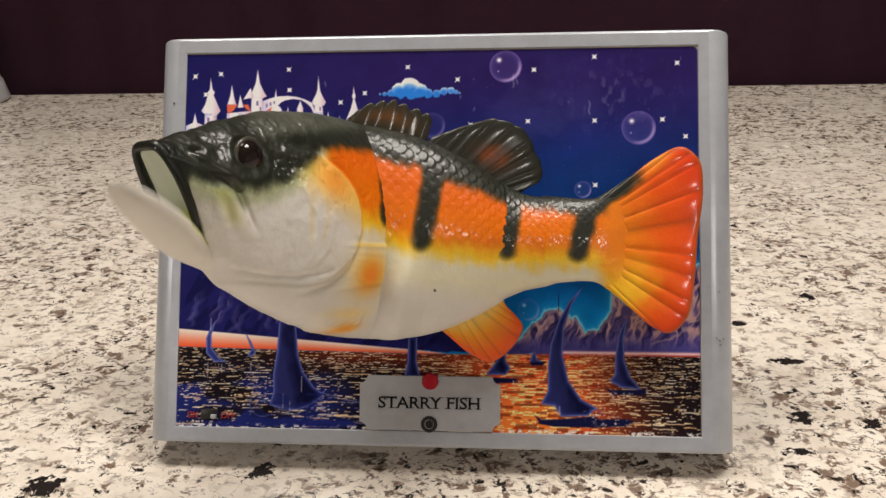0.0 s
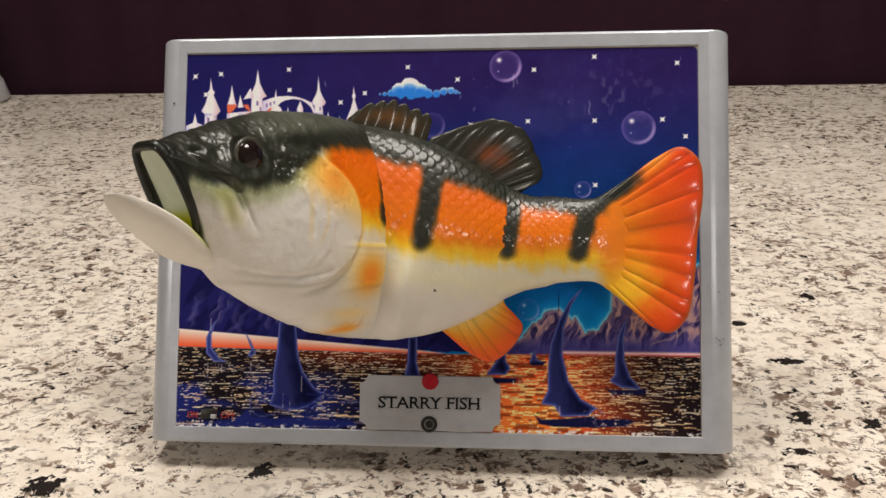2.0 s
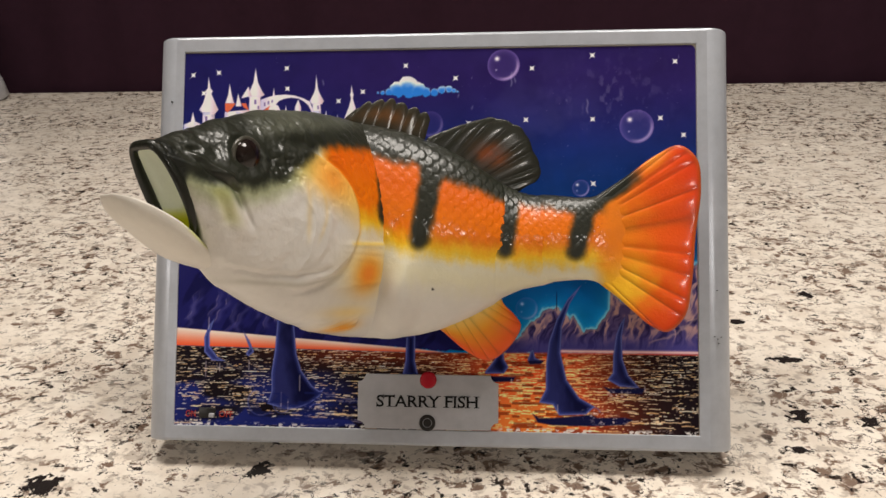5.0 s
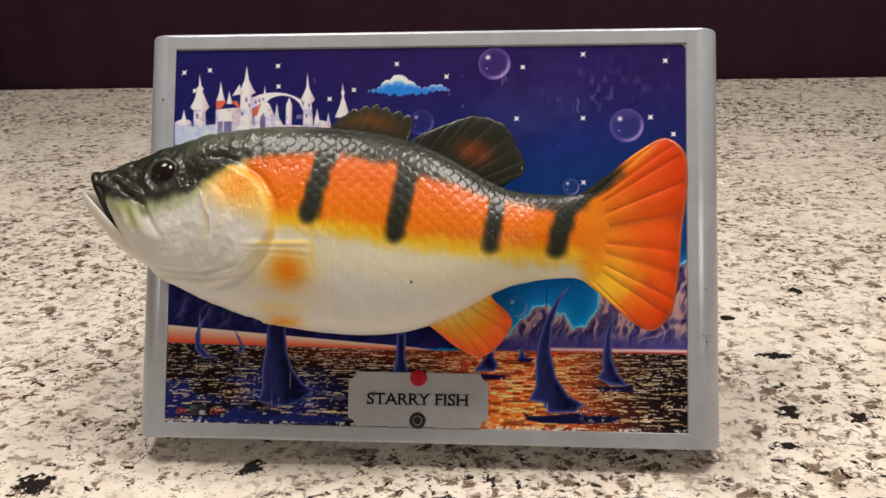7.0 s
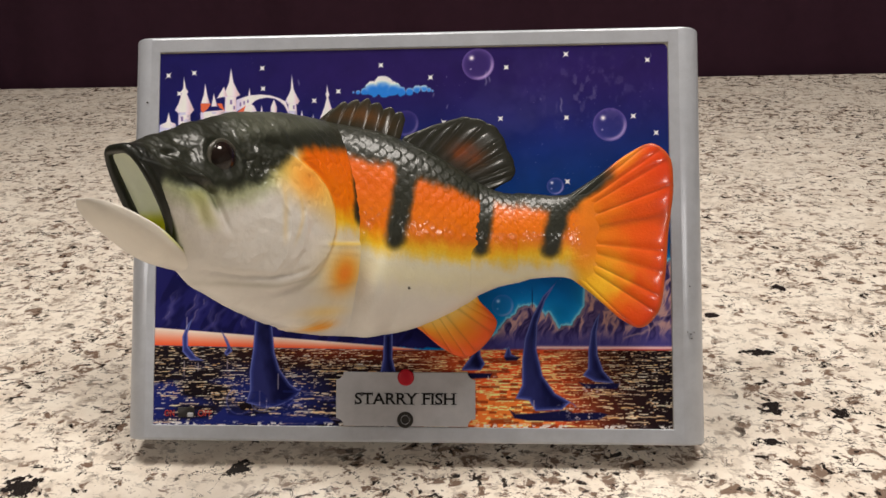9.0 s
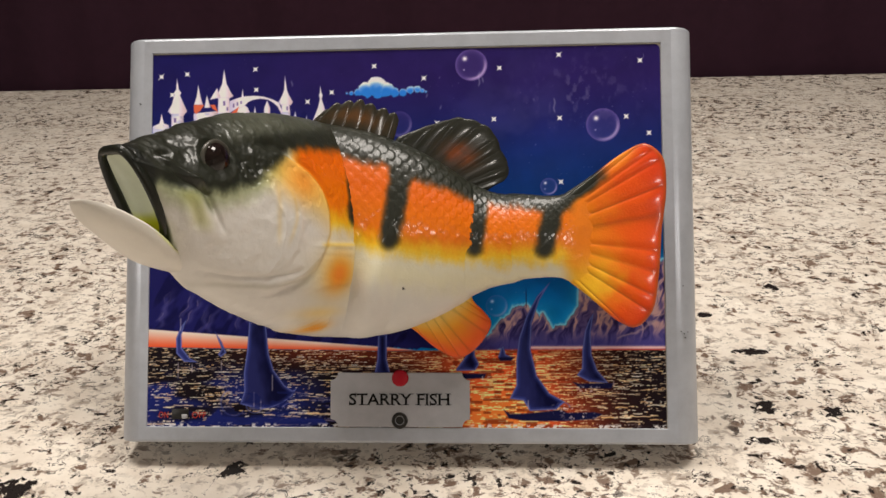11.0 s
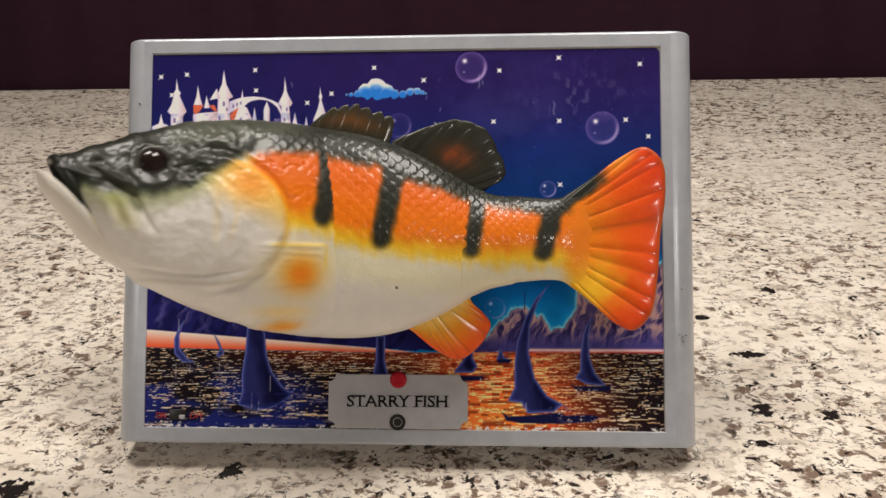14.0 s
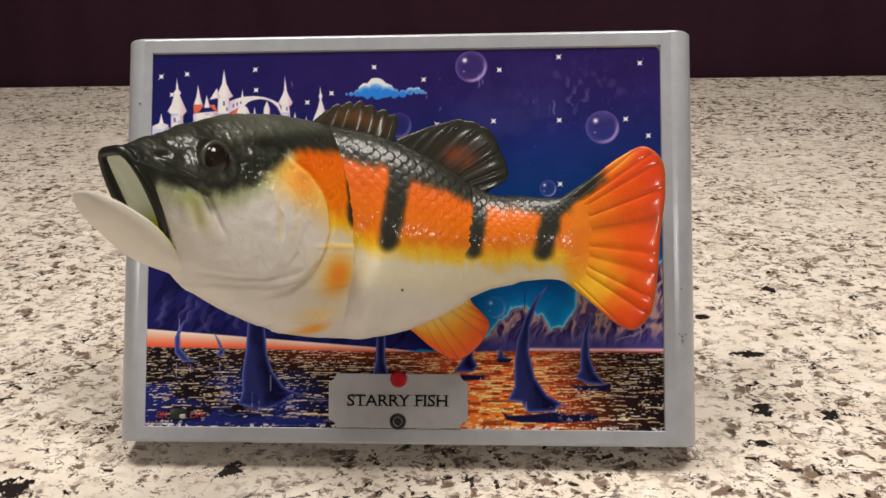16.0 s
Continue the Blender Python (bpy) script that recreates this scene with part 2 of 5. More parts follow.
def face_frame():
    """The flat front of the frame, one moulding round the picture, stepped down to it."""
    bm = bmesh.new()
    x0, x1 = X0 + ROUND_R, X1 - ROUND_R
    steps = [(x0, x1, Z0, Z1, -0.004), (x0, x1, Z0, Z1, FACE + 0.0004), (x0, x1, Z0 + 0.0008, Z1 - 0.0008, FACE - 0.0006), (x0, x1, Z0 + 0.0016, Z1 - 0.0016, FACE - 0.0009),
             (IX0 - 0.0004, IX1 + 0.0004, IZ0 - 0.0004, IZ1 + 0.0004, FACE - 0.0009), (IX0 - 0.0002, IX1 + 0.0002, IZ0 - 0.0002, IZ1 + 0.0002, FACE - 0.0008),
             (IX0, IX1, IZ0, IZ1, FACE - 0.0005), (IX0, IX1, IZ0, IZ1, FACE + 0.002)]
    loops = [[bm.verts.new((x, y, z)) for x, z in ((a, c), (b, c), (b, d), (a, d))] for a, b, c, d, y in steps]
    for p, q in zip(loops, loops[1:]):
        for i in range(4):
            bm.faces.new((p[i], p[(i + 1) % 4], q[(i + 1) % 4], q[i]))
    bmesh.ops.recalc_face_normals(bm, faces=bm.faces)
    return bm


def sharp_smooth(ob, angle=35):
    ob.data.set_sharp_from_angle(angle=radians(angle))
    return ob


sharp_smooth(part("side_rail", side_rail(X0, -1), SILVER, plaque, "rounded silver plastic rail"), 50)
sharp_smooth(part("side_rail", side_rail(X1, 1), SILVER, plaque, "rounded silver plastic rail"), 50)
part("face_frame", face_frame(), SILVER, plaque, "flat silver plastic picture frame", smooth=False)
part("backing", box_bm(X0 + 0.006, X1 - 0.006, FACE + 0.003, -0.0035, Z0 + 0.004, Z1 - 0.004), BLACK, plaque, "black plastic case", smooth=False)
# strut that props the plaque up from behind
strut = bmesh.new()
for y, z in ((-0.004, 0.130), (-0.004, 0.142), (0.0935, 0.0572), (0.0865, 0.0538)):
    for x in (-0.03, 0.03):
        strut.verts.new((x, y, z))
strut.verts.ensure_lookup_table()
for q in ((0, 1, 3, 2), (2, 3, 5, 4), (4, 5, 7, 6), (6, 7, 1, 0), (0, 2, 4, 6), (1, 7, 5, 3)):
    strut.faces.new([strut.verts[i] for i in q])
bmesh.ops.recalc_face_normals(strut, faces=strut.faces)
part("strut", strut, BLACK, plaque, "black plastic folding strut", smooth=False)

# a pale rounded jar at the far edge of the counter
jar = bmesh.new()
prof = [(0.000, 0.0), (0.052, 0.0), (0.056, 0.004), (0.050, 0.030), (0.036, 0.055), (0.034, 0.12), (0.030, 0.125), (0.0, 0.125)]
rows = [[jar.verts.new((r * math.cos(k / 20 * math.pi), r * math.sin(k / 20 * math.pi), z)) for k in range(40)] for r, z in prof[1:-1]]
for lo, hi in zip(rows, rows[1:]):
    for k in range(40):
        jar.faces.new((lo[k], lo[(k + 1) % 40], hi[(k + 1) % 40], hi[k]))
jar.faces.new(rows[0][::-1])
jar.faces.new(rows[-1])
ob = part("jar", jar, plastic_material("pale_grey_glaze", (0.42, 0.42, 0.44), 0.35))
ob.location = (-0.817, 0.925, 0)
tagged(ob, "pale grey glazed jar standing at the back of the counter", "jar")

CASTLE = {
    "tower_a": ((-131.9, 220.9), (-130.6, 214.2), (-129.2, 212.5), (-129.9, 210.8), (-127.3, 205.1), (-125.5, 201.4), (-127.8, 198.8), (-134.2, 198.9), (-137.0, 201.5), (-134.8, 205.5), (-133.3, 210.9), (-133.6, 212.5), (-132.3, 214.2)),
    "body_a": ((-134.9, 200.2), (-127.8, 200.1), (-127.0, 184.8), (-134.8, 184.9)),
    "small_a": ((-140.7, 200.2), (-139.2, 194.6), (-136.4, 193.5), (-134.1, 184.9), (-145.6, 184.3), (-145.9, 192.9), (-141.9, 194.6)),
    "spire_b": ((-119.2, 216.7), (-117.6, 209.4), (-116.2, 205.0), (-121.6, 205.1), (-120.0, 210.1)),
    "house_b": ((-121.7, 200.1), (-107.0, 201.3), (-107.2, 186.0), (-121.6, 185.8)),
    "spire_b2": ((-114.0, 210.7), (-111.7, 203.3), (-115.4, 203.3)),
    "tower_c": ((-104.0, 225.6), (-102.4, 217.2), (-99.9, 212.2), (-98.2, 209.8), (-101.8, 207.9), (-107.2, 208.3), (-109.2, 209.9), (-107.0, 212.6), (-105.1, 217.2)),
    "body_c": ((-107.2, 209.3), (-100.8, 209.2), (-98.8, 186.6), (-107.9, 186.7)),
    "spire_c2": ((-108.0, 214.9), (-105.9, 209.2), (-112.2, 208.0)),
    "spire_d": ((-92.9, 213.8), (-91.7, 205.8), (-94.3, 204.5)),
    "house_d": ((-98.9, 199.9), (-93.4, 205.8), (-89.9, 203.1), (-86.1, 194.8), (-84.5, 186.5), (-99.2, 186.6)),
    "spire_e": ((-85.6, 203.7), (-84.1, 195.1), (-81.3, 190.5), (-88.6, 188.5), (-88.7, 194.5), (-86.8, 195.8)),
    "tower_e": ((-78.4, 207.0), (-76.6, 202.3), (-76.6, 189.8), (-80.3, 189.8), (-80.3, 202.4)),
    "tower_f": ((-68.1, 221.1), (-66.9, 212.8), (-65.8, 210.1), (-63.4, 205.8), (-64.4, 203.9), (-70.3, 203.9), (-71.7, 205.9), (-69.5, 210.2), (-68.6, 212.8)),
    "body_f": ((-70.0, 204.6), (-65.4, 204.5), (-63.7, 187.7), (-70.3, 187.8)),
    "small_f": ((-62.0, 200.2), (-60.5, 193.6), (-53.9, 192.2), (-53.8, 187.7), (-64.0, 187.7), (-63.5, 193.6)),
    "spire_f2": ((-55.3, 198.2), (-54.2, 191.6), (-56.5, 191.6)),
    "tower_g": ((-47.5, 215.2), (-46.7, 210.9), (-46.0, 209.3), (-46.6, 207.3), (-44.5, 200.7), (-42.5, 194.8), (-51.6, 194.9), (-48.8, 202.1), (-47.6, 207.3), (-48.3, 209.3), (-47.7, 210.9)),
    "bridge": ((-100.5, 207), (-96, 208.6), (-92.5, 209.5), (-86, 209.9), (-80.3, 209.2), (-75.5, 207.6), (-71.4, 205.5), (-69.2, 199.4), (-69.9, 198.6), (-72.4, 203.3), (-75, 205.6), (-78, 207.3), (-82.5, 208), (-86.9, 207.3), (-89.5, 206.2), (-91.5, 204.3), (-93.5, 203), (-97, 202), (-100.5, 200)),
    "wall": ((-145.9, 191.6), (-134.9, 190.2), (-122.1, 191.4), (-55.5, 190.3), (-53.6, 179.1), (-145.4, 179.6)),
}
ROOFS = {
    "roof_b": ((-121.7, 205.2), (-115.4, 205), (-117.6, 201.8), (-120.2, 199.7), (-121.5, 201)),
    "roof_b2": ((-112.1, 205), (-109.1, 205), (-107.3, 200.6), (-110.4, 202.5)),
    "roof_d": ((-99.7, 199.9), (-95.0, 203.6), (-97.2, 196.4), (-99.4, 195.9)),
}
VIOLET = {
    "arch_b": ((-120.4, 193.1), (-117.3, 193.1), (-117.3, 186), (-120.4, 186)),
    "arch_b2": ((-116.7, 193.1), (-112, 193.1), (-112, 186), (-116.7, 186)),
    "arch_d": ((-95.3, 195.3), (-93.5, 197.8), (-92.2, 195.3), (-92.2, 189.0), (-95.3, 189.0)),
    "win_c": ((-104.4, 207.0), (-103.1, 207.0), (-103.0, 204.4), (-104.3, 204.4)),
    "win_c2": ((-106.7, 198.6), (-105.5, 198.6), (-105.4, 196.2), (-106.6, 196.2)),
    "win_c3": ((-102.3, 203.4), (-101.3, 203.4), (-101.2, 201.4), (-102.2, 201.4)),
    "win_a": ((-133.4, 197.6), (-132.0, 197.6), (-131.9, 194.9), (-133.3, 194.9)),
    "win_f": ((-67.2, 203.2), (-66.3, 203.2), (-66.2, 201.0), (-67.1, 201.0)),
    "win_f2": ((-68.6, 197.0), (-67.6, 197.0), (-67.5, 195.0), (-68.5, 195.0)),
    "arcade": ((-98.6, 205.4), (-97.6, 205.4), (-97.6, 203.2), (-98.6, 203.2)),
    "arcade2": ((-96.4, 206.2), (-95.4, 206.2), (-95.4, 204.2), (-96.4, 204.2)),
    "arcade3": ((-94.2, 206.8), (-93.3, 206.8), (-93.3, 205.2), (-94.2, 205.2)),
    "hut": ((-74.0, 196.6), (-70.8, 196.6), (-70.8, 194.2), (-74.0, 194.2)),
}
SAILS = {
    "big_right": ((83.7, 101.9), (76.8, 90.7), (72.6, 78.3), (71.8, 63.6), (75.2, 49.0), (82.0, 39.4), (90.5, 34.7), (85.6, 30.4), (71.1, 29.6), (67.4, 35.4), (60.0, 36.4), (63.7, 43.8), (63.8, 57.3), (65.3, 69.6), (69.5, 82.0), (75.6, 93.2)),
    "right": ((107.1, 84.4), (105.1, 72.7), (105.5, 60.6), (108.5, 52.1), (114.6, 45.0), (103.7, 45.9), (97.1, 49.4), (100.1, 53.2), (100.3, 62.9), (101.9, 73.9), (104.3, 80.1)),
    "left": ((-87.6, 81.0), (-78.0, 79.5), (-77.6, 74.7), (-76.2, 61.4), (-73.2, 52.0), (-67.0, 43.7), (-62.6, 40.7), (-60.0, 41.8), (-62.5, 37.5), (-67.8, 33.7), (-74.2, 31.0), (-81.8, 30.0), (-92.5, 33.0), (-90.2, 40.0), (-90.5, 50.6), (-88.7, 63.3)),
    "mid": ((-13.8, 72.5), (-8.7, 72.5), (-8.8, 58.4), (-6.7, 49.7), (-15.9, 49.5), (-14.2, 58.3)),
    "low": ((30.3, 52.9), (35.2, 59.2), (37.6, 62.9), (40.7, 63.0), (40.7, 59.9), (43.3, 55.6), (40.8, 51.9), (30.3, 51.7)),
    "small_left": ((-123.9, 81.4), (-126.9, 72.2), (-126.6, 64.8), (-122.0, 59.0), (-116.9, 56.4), (-125.2, 56.8), (-129.8, 61.5), (-130.1, 70.0), (-127.6, 76.5)),
    "small": ((-107.6, 74.2), (-103.6, 68.4), (-100.7, 62.0), (-103.9, 59.3), (-105.6, 60.9), (-103.5, 64.1)),
    "far": ((55.5, 64.5), (56.7, 65.7), (58.0, 60.8), (62.3, 59.1), (55.0, 57.7), (53.7, 59.5)),
    "hull_right": ((56.4, 30.5), (60.1, 27.9), (71.1, 28.4), (88.1, 30.4), (91.7, 28.7), (106.2, 29.1), (111.0, 28.0), (106.2, 25.2), (89.3, 24.1), (67.5, 24.2), (59.5, 25.5)),
    "hull_left": ((-104.6, 30.3), (-102.3, 26.1), (-88.1, 25.4), (-62.2, 25.2), (-45.1, 25.2), (-40.8, 21.9), (-123.9, 20.8), (-113.1, 23.2)),
    "hull_r2": ((94.7, 45.7), (98.9, 44.6), (108.5, 45.0), (117.6, 45.0), (115.8, 42.0), (98.9, 42.2)),
    "hull_low": ((29.0, 50.4), (47.0, 50.2), (45.8, 47.7), (34.1, 47.1)),
    "hull_far": ((53.6, 59.2), (63.0, 59.4), (61.0, 57.4), (55.0, 57.2)),
}
PEAKS = {
    "near": ((112.0, 63.0), (117.0, 66.0), (120.0, 70.2), (123.0, 71.8), (128.0, 73.0), (133.8, 75.7), (137.0, 79.0), (139.8, 79.4), (143.0, 83.0), (148.0, 87.0), (148.0, 63.0)),
    "right": ((40.7, 63.0), (45.5, 69.0), (51.1, 74.3), (55.4, 79.9), (59.7, 83.0), (62.5, 86.6), (65.8, 87.5), (69.5, 88.6), (71.4, 86.6), (73.2, 86.3), (76.9, 82.0), (78.7, 84.4), (81.2, 79.7), (84.2, 75.4), (87.9, 76.6), (91.5, 77.4), (94.0, 81.4), (96.4, 84.2), (98.6, 88.6), (99.0, 97.3), (102.7, 94.2), (105.7, 91.6), (113.4, 97.4), (122.5, 103.7), (134.7, 110.0), (148.4, 113.2), (148.0, 64.7)),
    "left": ((-148.5, 73.8), (-150.1, 120.9), (-133.3, 121.0), (-113.2, 117.9), (-93.1, 111.5), (-73.2, 105.2), (-47.0, 97.4), (-21.1, 91.3), (-1.9, 87.4), (10.9, 83.8), (26.7, 76.2), (44.0, 69.9), (44.0, 63.0), (-7.9, 64.7), (-78.9, 69.0)),
}


def inside(poly, u, v, soft=0.45):
    """Coverage of a polygon, with a soft edge of that many millimetres."""
    p = np.array(poly)
    q = np.roll(p, -1, 0)
    hit = np.zeros(u.shape, bool)
    near = np.full(u.shape, 1e9)
    for (x0, y0), (x1, y1) in zip(p, q):
        cross = ((y0 > v) != (y1 > v)) & (u < (x1 - x0) * (v - y0) / (y1 - y0 + 1e-9) + x0)
        hit ^= cross
        dx, dy = x1 - x0, y1 - y0
        t = np.clip(((u - x0) * dx + (v - y0) * dy) / (dx * dx + dy * dy + 1e-9), 0, 1)
        near = np.minimum(near, np.hypot(u - x0 - t * dx, v - y0 - t * dy))
    return np.clip(0.5 + np.where(hit, near, -near) / soft, 0, 1), np.where(hit, near, -near)


def fill(c, u, v, poly, colour, soft=0.45):
    """Paint one polygon."""
    p = np.array(poly)
    i0, i1 = np.searchsorted(u[:, 0], (p[:, 0].min() - 2, p[:, 0].max() + 2))
    j0, j1 = np.searchsorted(v[0], (p[:, 1].min() - 2, p[:, 1].max() + 2))
    s = np.s_[max(i0, 0):i1, max(j0, 0):j1]
    if c[s].size == 0:
        return
    m, d = inside(poly, u[s], v[s], soft)
    col = np.ones(c[s].shape) * colour
    c[s] = blend(c[s], col, m)


def hashed(i, j):
    x = np.sin(i * 127.1 + j * 311.7) * 43758.5453
    return x - np.floor(x)


def value_noise(u, v, seed=0.0):
    i, j = np.floor(u), np.floor(v)
    f, g = u - i, v - j
    f, g = f * f * (3 - 2 * f), g * g * (3 - 2 * g)
    a, b = hashed(i + seed, j), hashed(i + 1 + seed, j)
    p, q = hashed(i + seed, j + 1), hashed(i + 1 + seed, j + 1)
    return (a * (1 - f) + b * f) * (1 - g) + (p * (1 - f) + q * f) * g


def cloudy(u, v, octaves=4, seed=0.0):
    return sum(value_noise(u * 2**k, v * 2**k, seed + 17 * k) / 2**k for k in range(octaves)) / (2 - 0.5 ** (octaves - 1))


STARS = ((-141.1, 222), (-125.8, 223.2), (-85.5, 225.3), (-84.9, 213.3), (-54.8, 205.7), (-40.8, 210.9), (-16.2, 225.7), (-134.5, 211.2), (12.4, 218.1),
         (55.6, 223.1), (52.3, 193.7), (89.3, 230), (89.4, 193.7), (89.7, 157.4), (134.8, 225.8), (126.6, 194), (139.1, 184.4), (20.1, 192))
BUBBLES = ((39.6, 225.2, 9.2, 0.9), (113.6, 189.4, 9.5, 0.8), (82.9, 154.9, 4.8, 0.7), (-1.7, 191.8, 7.4, 0.45), (53.1, 87.9, 6.2, 0.5))
PUFFS = ((-15.0, 213.8, 6.0), (-20.6, 212.3, 4.6), (-9.2, 211.8, 4.4), (-25.5, 210.6, 2.2), (-4.5, 210.2, 2.8), (0.5, 210.2, 2.4), (4.6, 211.4, 2.4), (8.6, 211.8, 2.0), (11.4, 210.8, 1.3), (-29.5, 210.2, 1.1),
         (-32.0, 210.1, 0.6), (13.6, 210.3, 0.6), (-14.0, 209.0, 2.6), (-20.0, 209.2, 2.2))


def night_sea(u, v):
    # sky
    c = np.ones(u.shape + (3,)) * (0.155, 0.115, 0.325)
    c = blend(c, (0.095, 0.165, 0.415), 1 - ramp(v, 160, 222))
    c = blend(c, (0.04, 0.25, 0.47), 1 - ramp(v, 100, 195))
    c = blend(c, (0.02, 0.46, 0.74), 1 - ramp(v, 72, 112))
    c = blend(c, (0.07, 0.10, 0.32), (1 - ramp(u, -150, -20)) * 0.45 * ramp(v, 150, 190))
    c = c * (0.88 + 0.24 * cloudy(u / 14, v / 14)[..., None])
    # faint haze of wear
    wear = np.exp(-((u - 100) / 26) ** 2 - ((v - 208) / 16) ** 2) * ramp(cloudy(u / 3.5, v / 5.0, 4, 5), 0.5, 0.75)
    c = blend(c, (0.42, 0.40, 0.55), wear * 0.42)
    haze = np.exp(-((u - 62) / 40) ** 2 - ((v - 196) / 30) ** 2) * ramp(cloudy(u / 22, v / 18, 4, 61), 0.42, 0.66)
    c = blend(c, (0.30, 0.30, 0.50), haze * 0.22)
    dust = ramp(value_noise(u / 0.9, v / 0.9, 77), 0.955, 0.985) * ramp(cloudy(u / 9, v / 9, 2, 44), 0.45, 0.7)
    c = blend(c, (0.60, 0.58, 0.70), dust * 0.45)
    for x, z0, z1 in ((86.5, 196, 206), (44, 212, 222), (46, 214, 219), (22, 199, 203), (-64, 214, 219), (75, 203, 206), (14, 206, 210)):
        c = blend(c, (0.55, 0.54, 0.66), np.exp(-((u - x - 0.3 * np.sin(v)) / 0.45) ** 2) * ramp(v, z0, z0 + 2) * (1 - ramp(v, z1 - 2, z1)) * 0.5)
    # mountains with lit ridges
    for key, warm in (("left", 0.25), ("right", 1.0), ("near", 1.0)):
        base = np.ones(c.shape) * ((0.115, 0.115, 0.335) if key == "left" else (0.30, 0.255, 0.43))
        warp = cloudy(u / 9, v / 9, 3, 40) * 14
        lean = u - 0.5 * v if warm < 0.5 else u - 0.34 * v
        slope = 1 - np.abs(2 * cloudy((lean + 0.7 * warp) / (4.4 if warm > 0.5 else 4.2), v / 15, 4, 9) - 1)
        if warm > 0.5:
            lit = ramp(slope, 0.78, 0.95) * ramp(cloudy(u / 6, v / 8, 2, 30), 0.28, 0.50)
            base = blend(base, (0.70, 0.56, 0.54), lit * 0.9 * ramp(v, 64, 76))
            base = blend(base, (0.10, 0.085, 0.22), ramp(slope, 0.30, 0.58) * (1 - ramp(slope, 0.58, 0.78)) * 0.75)
            base = blend(base, (0.24, 0.235, 0.52), (1 - ramp(v, 64, 80)) * 0.75)
        else:
            base = blend(base, (0.075, 0.075, 0.24), ramp(cloudy((u - 0.6 * v) / 7, v / 14, 3, 9), 0.45, 0.60) * 0.8)
            # pale crests that wander down the slope
            for k in range(26):
                x0, p = -150 + 6.6 * k + 8.0 * hashed(k, 1.0), 6.28 * hashed(k, 2.0)
                z0 = 70 + 14 * hashed(k, 3.0)
                mid = x0 + 0.42 * (v - 75) + 1.2 * np.sin(v / 2.6 + p) + 0.6 * np.sin(v / 1.1 + 2 * p)
                reach = ramp(v, z0, z0 + 3) * (1 - ramp(v, z0 + 10, z0 + 20 + 14 * hashed(k, 4.0)))
                side = u - mid
                base = blend(base, (0.62, 0.55, 0.60), np.exp(-(side / 0.40) ** 2) * reach * (0.15 + 0.5 * hashed(k, 5.0)) * ramp(cloudy(u / 3, v / 3, 2, 90), 0.3, 0.6))
                base = blend(base, (0.33, 0.32, 0.55), np.exp(-((side - 1.4) / 1.5) ** 2) * reach * 0.35)
        m, d = inside(PEAKS[key], u, v + (cloudy(u / 2.2, v / 2.2, 3, 2) - 0.5) * 2.5, 0.6)
        if key == "right":
            c = blend(c, (0.16, 0.58, 0.80), np.exp(-np.clip(-d, 0, 40) / 3.5) * 0.75)
            c = blend(c, (0.62, 0.84, 0.88), np.exp(-((d + 0.5) / 0.8) ** 2) * 0.6)
        c = blend(c, base, m)
        if warm > 0.5:
            c = blend(c, (0.66, 0.56, 0.56), np.exp(-((d - 0.7) / 0.7) ** 2) * 0.55 * ramp(v, 66, 72))
    c = blend(c, (0.10, 0.14, 0.30), (1 - ramp(np.abs(u - 69.6), 0.15, 0.5)) * ramp(v, 86, 88) * (1 - ramp(v, 94, 99)) * 0.8)
    # light on the horizon
    line = np.interp(u, [-146, -8, 20, 147], [65.2, 62.9, 63.3, 63.4])
    glow = np.interp(u, [-146, -8, 10], [75.4, 65.0, 63.0])
    strip = ramp(v, line - 0.3, line + 0.2) * (1 - ramp(v, glow - 0.5, glow + 0.3)) * (u < 12)
    tone = np.clip((v - line) / np.maximum(glow - line, 0.5), 0, 1)
    c = blend(c, np.stack([0.85 + 0.1 * tone, 0.30 + 0.52 * tone, 0.16 + 0.62 * tone], -1), strip)
    c = blend(c, (0.92, 0.72, 0.72), (np.exp(-((v - 64.6) / 0.9) ** 2)) * ramp(u, 66, 74))
    c = blend(c, (0.80, 0.25, 0.15), (np.exp(-((v - 63.2) / 0.6) ** 2)) * ramp(u, 10, 100))
    # sea
    sea = np.ones(c.shape) * (0.095, 0.075, 0.095)
    sea = blend(sea, (0.11, 0.14, 0.38), ramp(cloudy(u / 30, v / 10, 3, 11), 0.34, 0.56) * (1 - ramp(u, -70, -30)) * (1 - ramp(v, 40, 60)))
    mid = 54 + (62 - v) * 0.2
    glow = np.exp(-(np.abs(u - mid) / 46) ** 2.6)
    sea = blend(sea, (0.90, 0.36, 0.19), glow * 0.95)
    sea = blend(sea, (0.94, 0.50, 0.21), glow * (1 - ramp(v, 28, 52)) * (1 - ramp(u, 70, 88)) * 0.75)
    sea = blend(sea, (0.62, 0.22, 0.11), np.exp(-((v - 62) / 7) ** 2) * (1 - glow) * (1 - ramp(u, 60, 90)) * ramp(u, -120, -30) * 0.5)
    near = 1 + 0.9 * (62 - v) / 42
    for k, (scale, tall, cut, strength) in enumerate(((4.0, 0.80, 0.645, 1.0), (2.6, 0.65, 0.68, 0.9), (6.0, 1.1, 0.72, 1.0))):
        row = v / (tall * near)
        i = np.floor(row)
        f = row - i
        wave = value_noise(u / (scale * near) + 7.3 * hashed(i, 3.0) * 10, i * 1.7, 50 + k) + 0.25 * (value_noise(u / 1.1, i, 80 + k) - 0.5)
        limit = cut + 0.095 * (1 - glow)
